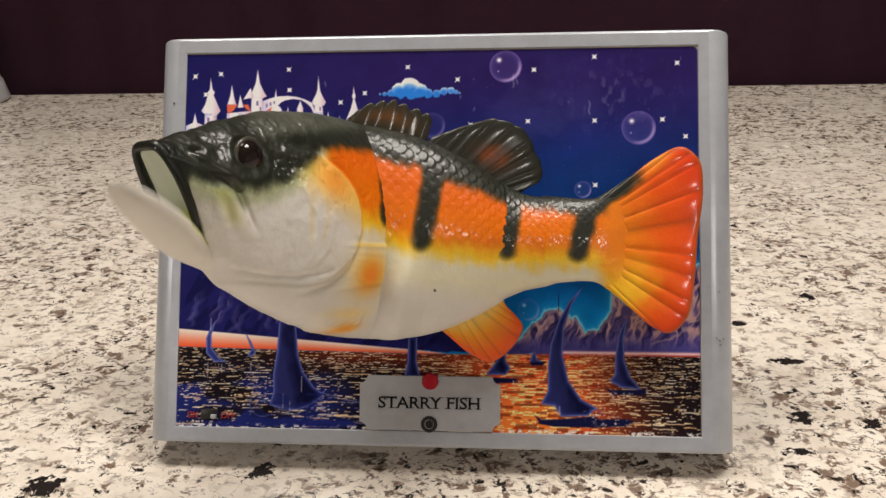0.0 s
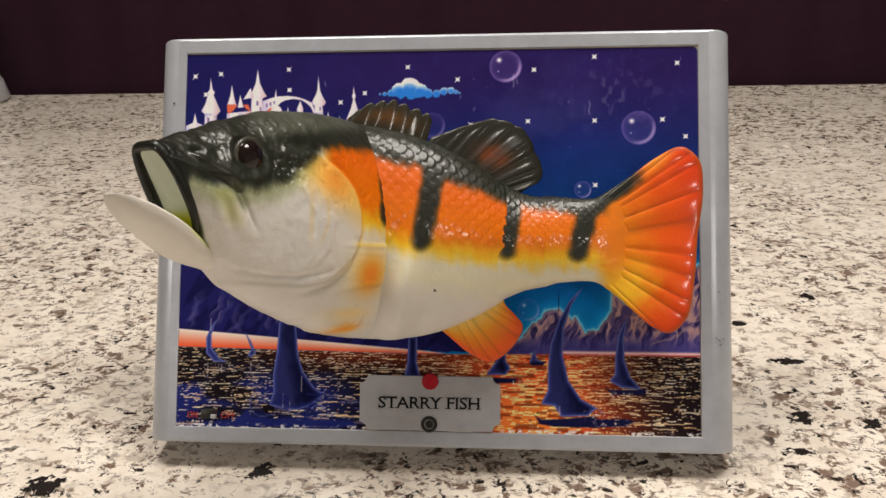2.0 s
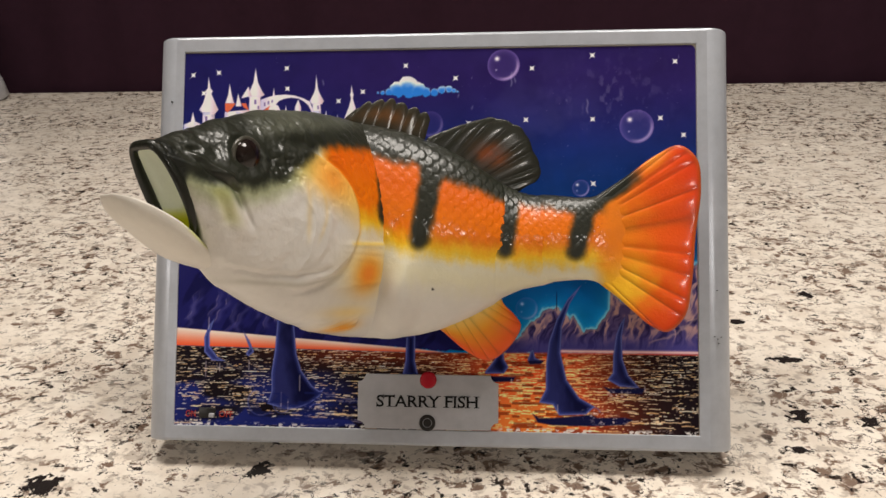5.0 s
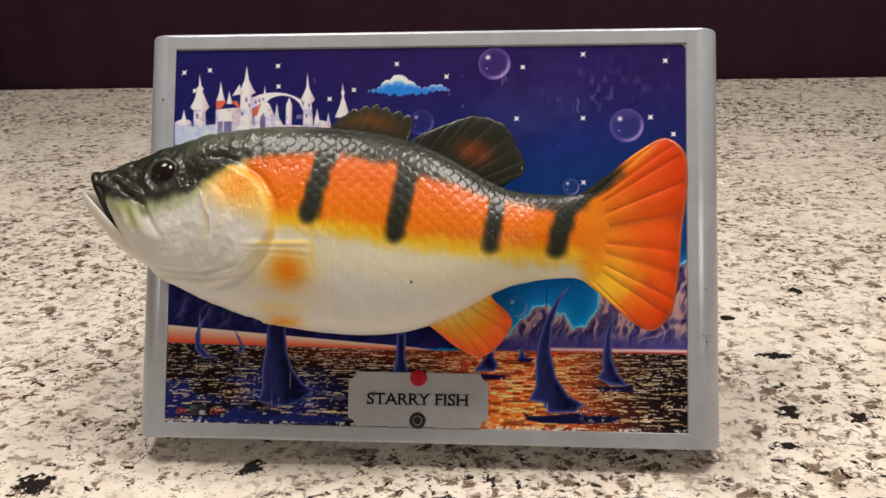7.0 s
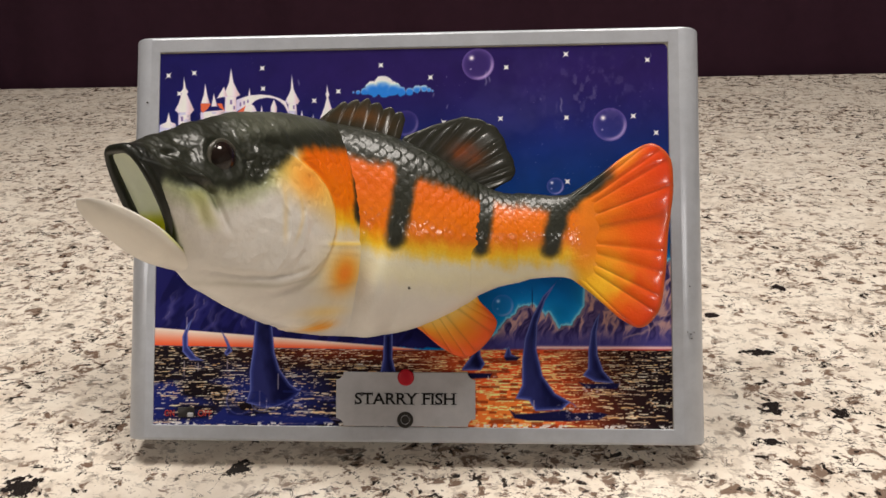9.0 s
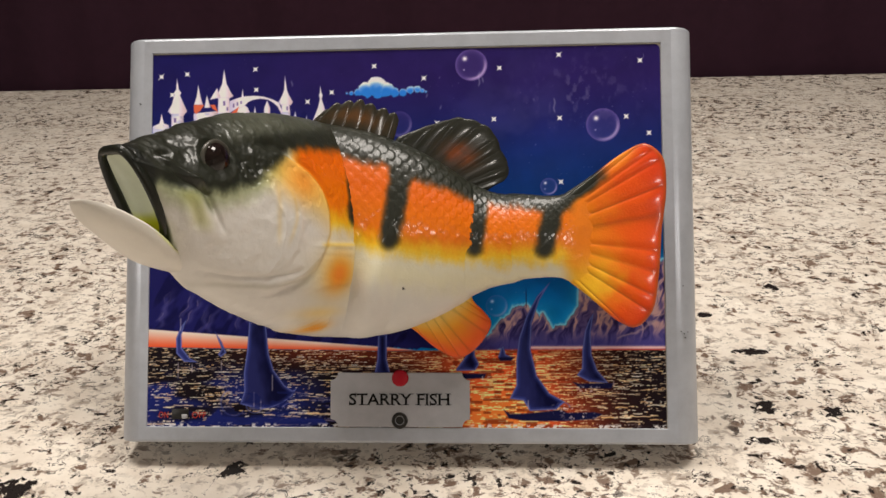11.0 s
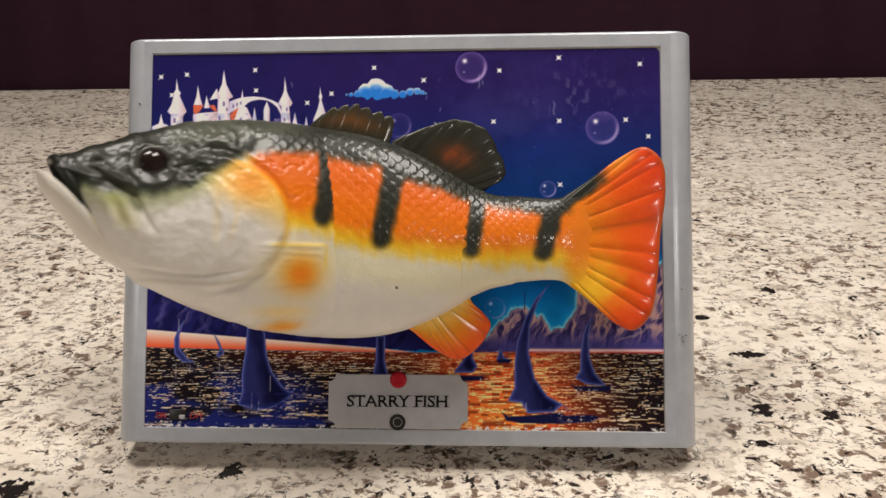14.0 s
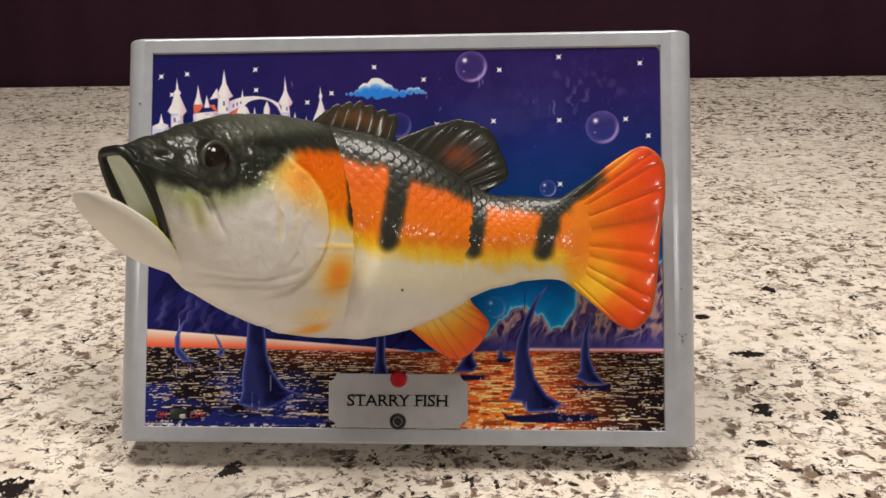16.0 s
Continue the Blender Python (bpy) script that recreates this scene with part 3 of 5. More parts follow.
        dash = ramp(wave, limit, limit + 0.06) * np.clip(1 - np.abs(f - 0.5 - 0.12 * np.sin(u)) * 2.6, 0, 1) ** 0.5
        tint = hashed(i, np.floor(u / 9) + k)
        pale = np.stack([0.97 + 0 * u, 0.78 + 0.18 * tint, 0.55 + 0.36 * tint], -1)
        pale = blend(pale, (1.0, 0.90, 0.60), glow)
        dim = 0.35 + 0.65 * np.maximum(glow, 0.55 + 0.45 * hashed(i, np.floor(u / 5)))
        sea = blend(sea, pale, dash * strength * dim)
    dash = ramp(value_noise(u / 6 + 3 * np.floor(v / 1.4), np.floor(v / 1.4), 91), 0.60, 0.68) * glow
    sea = blend(sea, (0.30, 0.08, 0.05), dash * 0.6)
    c = blend(c, sea, 1 - ramp(v, line - 0.5, line + 0.1))
    # castle
    pale, shade = np.array((0.90, 0.87, 0.93)), np.array((0.66, 0.62, 0.80))
    for key, poly in CASTLE.items():
        px = np.array(poly)[:, 0]
        across = (u - px.min()) / np.ptp(px)
        tone = blend(np.ones(c.shape) * pale * 0.96, (0.74, 0.63, 0.64), ramp(across, 0.45, 1.0) * (0.75 if key != "wall" and key != "bridge" else 0.15))
        tone = blend(tone, (0.60, 0.58, 0.78), (1 - ramp(across, 0.0, 0.22)) * 0.45)
        cover, deep = inside(poly, u, v, 0.40)
        c = blend(c, blend(tone, shade, np.clip(1 - deep / 0.6, 0, 1) * 0.35), cover)
    for poly in ROOFS.values():
        fill(c, u, v, poly, (0.78, 0.38, 0.27), 0.4)
    for poly in VIOLET.values():
        fill(c, u, v, poly, (0.47, 0.41, 0.60), 0.4)
    grime = (v > 184) & (v < 200) & (u < -55)
    c = blend(c, c * (0.80, 0.84, 0.90), ramp(cloudy(u / 3, v / 3, 3, 71), 0.48, 0.62) * 0.8 * grime)
    mist = (1 - ramp(u, -128, -104)) * (1 - ramp(v, 184, 196)) * ramp(v, 150, 186)
    c = blend(c, (0.62, 0.74, 0.86), mist * 0.5)
    # cloud
    cover, shape = np.zeros(u.shape), np.full(u.shape, -9.0)
    for x, z, r in PUFFS:
        d = r - np.hypot(u - x, (v - z) * 1.08)
        shape = np.maximum(shape, d)
    shape = np.minimum(shape + (cloudy(u / 1.6, v / 1.6, 3, 8) - 0.5) * 1.2, (v - 206.8) * 0.8)
    cover = np.clip(0.5 + shape / 0.7, 0, 1)
    white = ramp(v + 0.25 * shape - 1.1 * np.clip(shape, 0, 4) + 1.5 * (cloudy(u / 3, v / 3, 2, 15) - 0.5), 209.0, 216.5)
    c = blend(c, blend(np.ones(c.shape) * (0.17, 0.46, 0.80), (0.93, 0.93, 0.96), np.maximum(white, (1 - ramp(shape, 0, 0.9)) * 0.5 * ramp(v, 209, 211))), cover)
    # bubbles
    for x, z, r, k in BUBBLES:
        d = np.hypot(u - x, v - z) / r
        c = blend(c, (0.52, 0.42, 0.72), np.where(d < 1, 0.16 + 0.55 * d**6, 0) * k * (1 - ramp(d, 0.96, 1.02)))
        c = blend(c, (0.80, 0.70, 0.88), np.exp(-((d - 0.86) / 0.09) ** 2) * ramp((u - x) - (v - z), 0.2 * r, 1.2 * r) * k * 0.7)
        c = blend(c, (0.98, 0.95, 1.0), np.exp(-(np.hypot(u - x + 0.40 * r, v - z - 0.40 * r) / (0.11 * r + 0.25)) ** 2) * min(1, k * 1.2))
        c = blend(c, (0.85, 0.80, 0.95), np.exp(-(np.hypot(u - x + 0.45 * r, v - z + 0.30 * r) / 0.5) ** 2) * k * 0.7)
    # stars with four points
    for x, z in STARS:
        a, b = np.abs(u - x), np.abs(v - z)
        p, q = (a + b) * 0.7071, np.abs(a - b) * 0.7071
        star = np.clip(1.25 - (np.sqrt(p) + np.sqrt(q)) / 1.42, 0, 1)
        c = blend(c, (0.94, 0.92, 0.99), np.clip(star * 4.5, 0, 1))
    # sails and hulls
    for key, poly in SAILS.items():
        if key.startswith("hull"):
            fill(c, u, v, poly, (0.12, 0.15, 0.40) if key == "hull_left" else (0.085, 0.09, 0.23), 0.8)
        else:
            p = np.array(poly)
            fold = (u - p[:, 0].min()) / np.ptp(p[:, 0]) + 0.35 * (v - p[:, 1].min()) / np.ptp(p[:, 1])
            tone = np.ones(c.shape) * (0.15, 0.165, 0.36)
            tone = blend(tone, (0.06, 0.065, 0.19), ramp(fold + 0.25 * (cloudy(u / 4, v / 9, 3, 33) - 0.5), 0.35, 0.75))
            tone = blend(tone, (0.10, 0.13, 0.36), ramp(fold + 0.2 * (cloudy(u / 4, v / 9, 3, 35) - 0.5), 0.80, 1.10) * 0.8)
            cover = inside(poly, u, v, 0.45)
            tone = blend(tone, (0.45, 0.50, 0.78), np.exp(-((cover[1] - 0.4) / 0.5) ** 2) * 0.7)
            tone = blend(tone, (0.22, 0.27, 0.58), np.exp(-((cover[1] - 1.3) / 0.8) ** 2) * 0.4)
            c = blend(c, tone, cover[0])
    # rigging, curling ropes and flecks of foam round the boats
    for x, z, r, a0, a1 in ((-96, 34, 7.5, 2.0, 5.6), (-84, 33, 5.0, 3.2, 6.2), (-64, 29, 4.5, 0.3, 2.8), (90, 31, 3.2, 0.2, 3.0)):
        a = np.mod(np.arctan2(v - z, u - x), 6.2832)
        c = blend(c, (0.36, 0.40, 0.68), np.exp(-((np.hypot(u - x, v - z) - r) / 0.4) ** 2) * ((a > a0) & (a < a1)) * 0.6)
    for x, z0, z1 in ((-74.0, 40, 50), (-84.5, 29, 40), (-80.5, 29, 36), (-128.6, 47, 57), (-120.5, 50, 56), (-103.5, 51, 58), (-127.5, 74, 82), (117.3, 42.5, 47), (70.2, 30, 36)):
        c = blend(c, (0.72, 0.68, 0.72), np.exp(-((u - x) / 0.32) ** 2) * ramp(v, z0, z0 + 1) * (1 - ramp(v, z1 - 1, z1)) * 0.6)
    foam = ramp(cloudy(u / 1.5, v / 1.1, 3, 88), 0.60, 0.68)
    for x, z, rx, rz in ((-66, 29, 6, 3.0), (90, 31, 7, 2.2), (104, 41.5, 9, 2.0), (46, 48, 3, 1.5), (99, 27, 9, 2.5), (-98, 42, 5, 2.0)):
        c = blend(c, (0.86, 0.80, 0.80), foam * np.exp(-((u - x) / rx) ** 2 - ((v - z) / rz) ** 2) * 0.85)
    blue = (v < 40) & (u < -30)
    c = blend(c, (0.10, 0.13, 0.36), ramp(cloudy(u / 7, v / 2.0, 3, 60), 0.52, 0.60) * blue * ramp(u, -110, -95) * 0.6)
    # white wear along the lower edge of the print
    chip = ramp(cloudy(u / 1.8, v / 1.2, 3, 21), 0.54, 0.62) * (1 - ramp(v - IZ0 * 1000, 1.0, 3.0)) * ramp(cloudy(u / 16, v * 0 + 2, 2, 4), 0.42, 0.6)
    c = blend(c, (0.86, 0.85, 0.84), chip * 0.9)
    corner = np.maximum(np.hypot(np.maximum(u - 142.8, 0), np.maximum(v - 231.8, 0)) - 3.0, 0)
    return blend(c, (0.62, 0.60, 0.55), np.clip(corner * 3, 0, 1))


def panel_mesh():
    nu, nv = 900, 660
    u, v = np.meshgrid(np.linspace(IX0 * 1000, IX1 * 1000, nu), np.linspace(IZ0 * 1000, IZ1 * 1000, nv), indexing="ij")
    pts = np.stack([u * 0.001, np.full_like(u, FACE), v * 0.001], -1)
    return grid_mesh("picture_panel", pts, np.clip(night_sea(u, v) * 1.17, 0, 0.97))


curtain = part("curtain", curtain_mesh(), WALL)
tagged(curtain, "dark plum cloth curtain hanging behind the counter", "curtain")
part("picture_panel", panel_mesh(), PRINT, plaque, "glossy printed night sea with castle and sailing boats", smooth=False)


# ---- nameplate, button, sensor and switch ----
def plate_outline(x0, x1, z0, z1, r):
    pts = []
    for cx, cz, a0 in ((x0, z0, 90), (x1, z0, 180), (x1, z1, 270), (x0, z1, 0)):
        arc = [(cx + r * math.cos(radians(a0 - 90 * k / 8)), cz + r * math.sin(radians(a0 - 90 * k / 8))) for k in range(9)]
        pts += arc
    return pts


def disc_bm(x, z, r, y0, y1, dome=0.0, n=48):
    bm = bmesh.new()
    rings = [(r, y1), (r, y0 + 0.0006), (r - 0.0005, y0)] + [(r * f, y0 - dome * (1 - f * f)) for f in (0.8, 0.5, 0.2)]
    rows = [[bm.verts.new((x + q * math.cos(2 * math.pi * k / n), y, z + q * math.sin(2 * math.pi * k / n))) for k in range(n)] for q, y in rings]
    for a, b in zip(rows, rows[1:]):
        for k in range(n):
            bm.faces.new((a[k], a[(k + 1) % n], b[(k + 1) % n], b[k]))
    bm.faces.new(rows[-1])
    bmesh.ops.recalc_face_normals(bm, faces=bm.faces)
    return bm


def ring_bm(x, z, r0, r1, y0, y1, n=48):
    bm = bmesh.new()
    prof = [(r0, y1), (r0, y0 + 0.0003), (r0 + 0.0004, y0), (r1 - 0.0004, y0), (r1, y0 + 0.0003), (r1, y1)]
    rows = [[bm.verts.new((x + q * math.cos(2 * math.pi * k / n), y, z + q * math.sin(2 * math.pi * k / n))) for k in range(n)] for q, y in prof]
    for a, b in zip(rows, rows[1:]):
        for k in range(n):
            bm.faces.new((a[k], a[(k + 1) % n], b[(k + 1) % n], b[k]))
    bmesh.ops.recalc_face_normals(bm, faces=bm.faces)
    return bm


# feet and caps of each letter: share of its width, share of its height, half length, half height of the bar
SERIFS = {"S": ((0.90, 0.86, 0.025, 0.13), (0.06, 0.16, 0.025, 0.14)), "T": ((0.5, 0.0, 0.16, 0.02), (0.03, 0.90, 0.02, 0.10), (0.97, 0.90, 0.02, 0.10)),
          "A": ((0.03, 0.0, 0.13, 0.02), (0.97, 0.0, 0.15, 0.02)), "R": ((0.10, 0.0, 0.15, 0.02), (0.03, 1.0, 0.10, 0.02), (0.97, 0.0, 0.10, 0.02)),
          "Y": ((0.5, 0.0, 0.16, 0.02), (0.05, 1.0, 0.14, 0.02), (0.95, 1.0, 0.13, 0.02)), "F": ((0.10, 0.0, 0.16, 0.02), (0.03, 1.0, 0.10, 0.02), (0.97, 0.91, 0.02, 0.09)),
          "I": ((0.5, 0.0, 0.13, 0.02), (0.5, 1.0, 0.13, 0.02)), "H": ((0.08, 0.0, 0.15, 0.02), (0.92, 0.0, 0.15, 0.02), (0.08, 1.0, 0.15, 0.02), (0.92, 1.0, 0.15, 0.02))}


def add_serifs(me, letters):
    """Set small bars at the ends of the strokes; gives back the mesh's points."""
    bm = bmesh.new()
    bm.from_mesh(me)
    left, islands = set(bm.verts), []
    while left:
        todo, isle = [left.pop()], []
        while todo:
            v = todo.pop()
            isle.append(v)
            for e in v.link_edges:
                o = e.other_vert(v)
                if o in left:
                    left.discard(o)
                    todo.append(o)
        islands.append(isle)
    boxes = sorted((min(v.co.x for v in i), max(v.co.x for v in i), min(v.co.y for v in i), max(v.co.y for v in i)) for i in islands)
    merged = []
    for b in boxes:
        if merged and b[0] < merged[-1][1] - 0.02 and b[1] <= merged[-1][1] + 0.02:
            continue
        merged.append(b)
    top, low = max(v.co.z for v in bm.verts), min(v.co.z for v in bm.verts)
    for letter, (x0, x1, y0, y1) in zip(letters, merged):
        for fx, fy, hx, hy in SERIFS[letter]:
            cx, cy = x0 + fx * (x1 - x0), y0 + fy * (y1 - y0)
            cy += 0.02 if fy == 0.0 else -0.02 if fy == 1.0 else 0
            for v in bmesh.ops.create_cube(bm, size=1)["verts"]:
                v.co = Vector((cx + v.co.x * 2 * hx, cy + v.co.y * 2 * hy, low + (v.co.z + 0.5) * (top - low) * 1.02))
    bm.to_mesh(me)
    bm.free()
    co = np.zeros(len(me.vertices) * 3, np.float32)
    me.vertices.foreach_get("co", co)
    return co.reshape(-1, 3)


def lettering(name, words, x, y, z, height, wide, mat, parent, label, serifs=False):
    """Raised lettering from the built-in font, centred at x, z and facing out of the plaque."""
    data = bpy.data.curves.new(name, "FONT")
    data.body, data.size, data.extrude, data.resolution_u = words, 1.0, 0.008, 3
    data.offset = 0.010 if serifs else 0.0
    data.align_x, data.align_y = "CENTER", "CENTER"
    temp = new(name, data)
    bpy.context.view_layer.update()
    me = bpy.data.meshes.new_from_object(temp.evaluated_get(bpy.context.evaluated_depsgraph_get()))
    bpy.data.objects.remove(temp)
    co = np.zeros(len(me.vertices) * 3, np.float32)
    me.vertices.foreach_get("co", co)
    co = co.reshape(-1, 3)
    if serifs:
        co = add_serifs(me, words.replace(" ", ""))
    mid, size = (co.max(0) + co.min(0)) / 2, co.max(0) - co.min(0)
    q = np.stack([x + (co[:, 0] - mid[0]) * wide / size[0], y - co[:, 2] * 0.02, z + (co[:, 1] - mid[1]) * height / size[1]], -1)
    me.vertices.foreach_set("co", q.astype(np.float32).reshape(-1))
    me.update()
    return part(name, me, mat, parent, label, smooth=False)


PLATE_Y = FACE - 0.0016
nameplate = part("nameplate", prism_bm(plate_outline(-0.0404, 0.0378, 0.0207, 0.0507, 0.0042), PLATE_Y, FACE + 0.001, 0.0003), PLATE, plaque,
                 "grey metal nameplate with notched corners", smooth=False)
lettering("nameplate_text", "STARRY FISH", -0.0012, PLATE_Y - 0.0002, 0.0360, 0.0070, 0.0572, INK, nameplate, "black lettering", True)
sharp_smooth(part("push_button", disc_bm(-0.0010, 0.0478, 0.0046, PLATE_Y - 0.0014, FACE, 0.0006), RED, nameplate, "round red push button"))
sharp_smooth(part("sensor_ring", ring_bm(-0.0013, 0.0243, 0.0026, 0.0045, PLATE_Y - 0.0009, FACE), BLACK, nameplate, "black ring round the sensor hole"))
part("sensor", disc_bm(-0.0013, 0.0243, 0.0027, PLATE_Y - 0.0001, FACE, -0.0001), BLACK, nameplate, "black sensor window")
switch = sharp_smooth(part("switch", box_bm(-0.1318, -0.1222, FACE - 0.0004, FACE + 0.002, 0.0245, 0.0302, 0.0003), BLACK, plaque, "black slide switch slot"))
part("slider", box_bm(-0.1258, -0.1226, FACE - 0.0016, FACE, 0.0248, 0.0272, 0.0004), PLATE, switch, "pale grey slider knob")
lettering("switch_text", "ON", -0.1366, FACE - 0.0003, 0.0268, 0.0036, 0.0056, RED_INK, switch, "red lettering")
lettering("switch_text", "OFF", -0.1160, FACE - 0.0003, 0.0268, 0.0034, 0.0080, RED_INK, switch, "red lettering")
# small pits in the rail
for k, (x, z) in enumerate(((0.1545, 0.0735), (0.1562, 0.0722), (0.1581, 0.0732), (0.1566, 0.0699), (0.1561, 0.0985), (-0.1530, 0.2060))):
    part("paint_chip", disc_bm(x, z, 0.0003 if k < 5 else 0.0005, FACE - 0.0018, FACE, 0.0, 10), BLACK, plaque)

# ---- the fish: millimetres along the body (u), up (v) and out of the plaque (w) ----
# top u, top v, bottom u, bottom v, half thickness
BODY = (
    (-181, 158, -160, 121, 14.5), (-175, 161, -154, 114, 17.2), (-161, 166.5, -143, 103.5, 20.2), (-146, 172, -130, 95.5, 22.8),
    (-128, 178, -115, 88.5, 24.6), (-108, 182, -99, 82.3, 26.8), (-88, 184.5, -84, 78, 27.5), (-66, 185, -64, 74, 27.5),
    (-45, 183.8, -45, 71.9, 27.2), (-20, 180.5, -20, 71.7, 26), (2, 174, 2, 75.5, 24.5), (21, 165, 21, 83.5, 22),
    (36, 156, 36, 92, 19), (50, 150, 50, 98.5, 16), (68, 148, 68, 102, 12.5), (88, 147.3, 88, 102.5, 7), (98, 151.5, 96, 98, 4.6), (108, 158.5, 106, 91, 1.3))
CENTRE_W = 55.0
HINGE_HEAD = Vector((-43, 130, 47))
HINGE_MID = Vector((35, 130, 50))
HINGE_TAIL = Vector((62, 125, 48))
RINGS, ROUND = 640, 400
CURVE = curve_through(BODY, RINGS)

DARK, ORANGE, YELLOW, WHITE = (0.145, 0.155, 0.12), (0.92, 0.46, 0.0), (0.97, 0.77, 0.12), (0.89, 0.875, 0.85)


def soft_noise(u, v, scale, seed=0):
    """Cheap smooth noise from a few waves."""
    g = np.random.RandomState(seed)
    out = np.zeros_like(u, float)
    for k in range(7):
        a, f, p = g.uniform(0, 6.28), scale * g.uniform(0.6, 1.9), g.uniform(0, 6.28)
        out += np.sin((np.cos(a) * u + np.sin(a) * v) * f + p)
    return out / 7


def tail_colour(u, v):
    """Yellow at the root to red-orange at the rim, dark along the upper edge."""
    r = np.hypot(u - 68, v - 125)
    low = ramp(125 - v + 0.15 * (u - 90), 4, 30)
    n = (cloudy(u / 6, v / 6, 3, 14) - 0.5) * 10
    c = np.ones(u.shape + (3,)) * (0.93, 0.50, 0.07)
    c = blend(c, (0.97, 0.74, 0.16), low * (1 - ramp(r + n, 46, 72)))
    c = blend(c, (0.93, 0.34, 0.04), ramp(r + n - 10 * low, 36, 62))
    c = blend(c, (0.87, 0.22, 0.03), ramp(r + n, 60, 84) * 0.75)
    upper = (169.5 - 147) / (121 - 91) * (u - 91) + 147 - v
    c = blend(c, (0.97, 0.70, 0.14), (1 - ramp(upper, 2, 12)) * ramp(u, 104, 120) * (1 - ramp(u, 122, 136)) * 0.6)
    return blend(c, DARK, (1 - ramp(upper + n * 0.3, 5, 10)) * (1 - ramp(u + n * 0.5, 106, 117)))


def fish_paint(u, v):
    jit = soft_noise(u, v, 0.55, 3) * 2.6 + soft_noise(u, v, 1.6, 4) * 1.2
    c = np.ones(u.shape + (3,)) * WHITE
    low = np.interp(u, [-95, -72, -50, -14, 20, 55, 90, 105], [128, 132, 129, 122, 118, 114.5, 114, 112]) + jit
    c = blend(c, YELLOW, ramp(v, low - 9, low + 1) * ramp(u, -100, -80) * 0.95)
    c = blend(c, ORANGE, ramp(v, low - 2, low + 10) * ramp(u, -94, -84))
    c = blend(c, (0.87, 0.36, 0.0), ramp(v, low + 12, low + 32) * ramp(u, -94, -84) * 0.6)
    # gill cover, yellow and orange above, white below
    gill = 1 - ramp(np.hypot((u + 112) / 38, (v - 131) / 33), 0.97, 1.03)
    gill *= ramp(u, -128, -106)
    gc = np.ones(u.shape + (3,)) * WHITE
    gc = blend(gc, (0.97, 0.80, 0.42), ramp(v + 0.5 * (u + 95), 128, 150))
    gc = blend(gc, (0.96, 0.62, 0.24), np.exp(-((u + 92) / 11) ** 2 - ((v - 149) / 9) ** 2) * 0.95)
    c = blend(c, gc, gill)
    edge = np.exp(-((np.hypot((u + 112) / 38, (v - 131) / 33) - 1.02) / 0.05) ** 2) * ramp(u, -92, -80) * ramp(v, 112, 125)
    c = blend(c, (0.97, 0.74, 0.22), edge * 0.5)
    # orange spots on the pectoral and pelvic fins
    c = blend(c, YELLOW, np.exp(-((u + 66) / 17) ** 2 - ((v - 107) / 13) ** 2) * 0.45)
    c = blend(c, (0.96, 0.54, 0.03), np.exp(-((u + 65.5) / 9.0) ** 2 - ((v - 105) / 8.5) ** 2))
    pect = np.exp(-((v - 119.6 - 0.02 * (u + 66)) / 0.9) ** 2) * ramp(u, -84, -80) * (1 - ramp(u, -53, -51))
    pect = np.maximum(pect, np.exp(-((u + 52.5) / 1.0) ** 2) * ramp(v, 104, 112) * (1 - ramp(v, 119, 121)))
    c = blend(c, (0.96, 0.78, 0.16), pect * 0.5)
    c = blend(c, (0.98, 0.80, 0.35), np.exp(-((u + 72) / 14) ** 2 - ((v - 86) / 3) ** 2) * 0.5)
    c = blend(c, (0.96, 0.62, 0.12), np.exp(-((u + 70) / 9) ** 2 - ((v - 79) / 3.2) ** 2) * 0.95)
    c = blend(c, (0.95, 0.91, 0.62), np.exp(-((v - low + 13) / 9) ** 2) * ramp(u, -60, -40) * 0.35)
    # dark back
    top = np.interp(u, [-181, -160, -137, -122, -106, -94, -80, -50, -14, 5, 43, 78, 100],
                    [148, 142, 141.5, 146, 155.5, 164, 166.5, 168, 163, 156, 144, 138, 138]) + jit * 0.7
    c = blend(c, (0.42, 0.47, 0.22), ramp(v, top - 12, top) * (1 - ramp(u, -115, -95)) * 0.55)
    c = blend(c, DARK, ramp(v, top - 3.5, top + 3.5))
    # greyer rear crown, with overhead sheen put into its colour
    c = blend(c, (0.37, 0.38, 0.33), ramp(v - 0.2 * (u + 118), 164, 172) * ramp(u, -135, -118) * (1 - ramp(u, -70, -40)) * (0.45 + 0.5 * cloudy(u / 7, v / 7, 3, 23)))
    # yellow lines down the two bones of the cheek and the rim of the gill cover
    for a, b in ((-109, 1.3), (-102.5 + 2.5 * np.sin((v - 123) / 7.3), 1.1)):
        c = blend(c, (0.94, 0.74, 0.30), np.exp(-((u - a) / b) ** 2) * ramp(v, 116, 126) * (1 - ramp(v, 142, 149)) * 0.22)
    c = blend(c, (0.66, 0.66, 0.30), np.exp(-((u + 157 - 0.55 * (142 - v)) / 4.5) ** 2) * ramp(v, 122, 130) * (1 - ramp(v, 138, 143)) * 0.45)
    # dark line in the crease behind the jaw flap, shade painted in
    c = blend(c, (0.30, 0.32, 0.20), np.exp(-((u + 149 - 0.5 * (142 - v)) / 1.6) ** 2) * ramp(v, 130, 136) * (1 - ramp(v, 140, 146)) * 0.6)
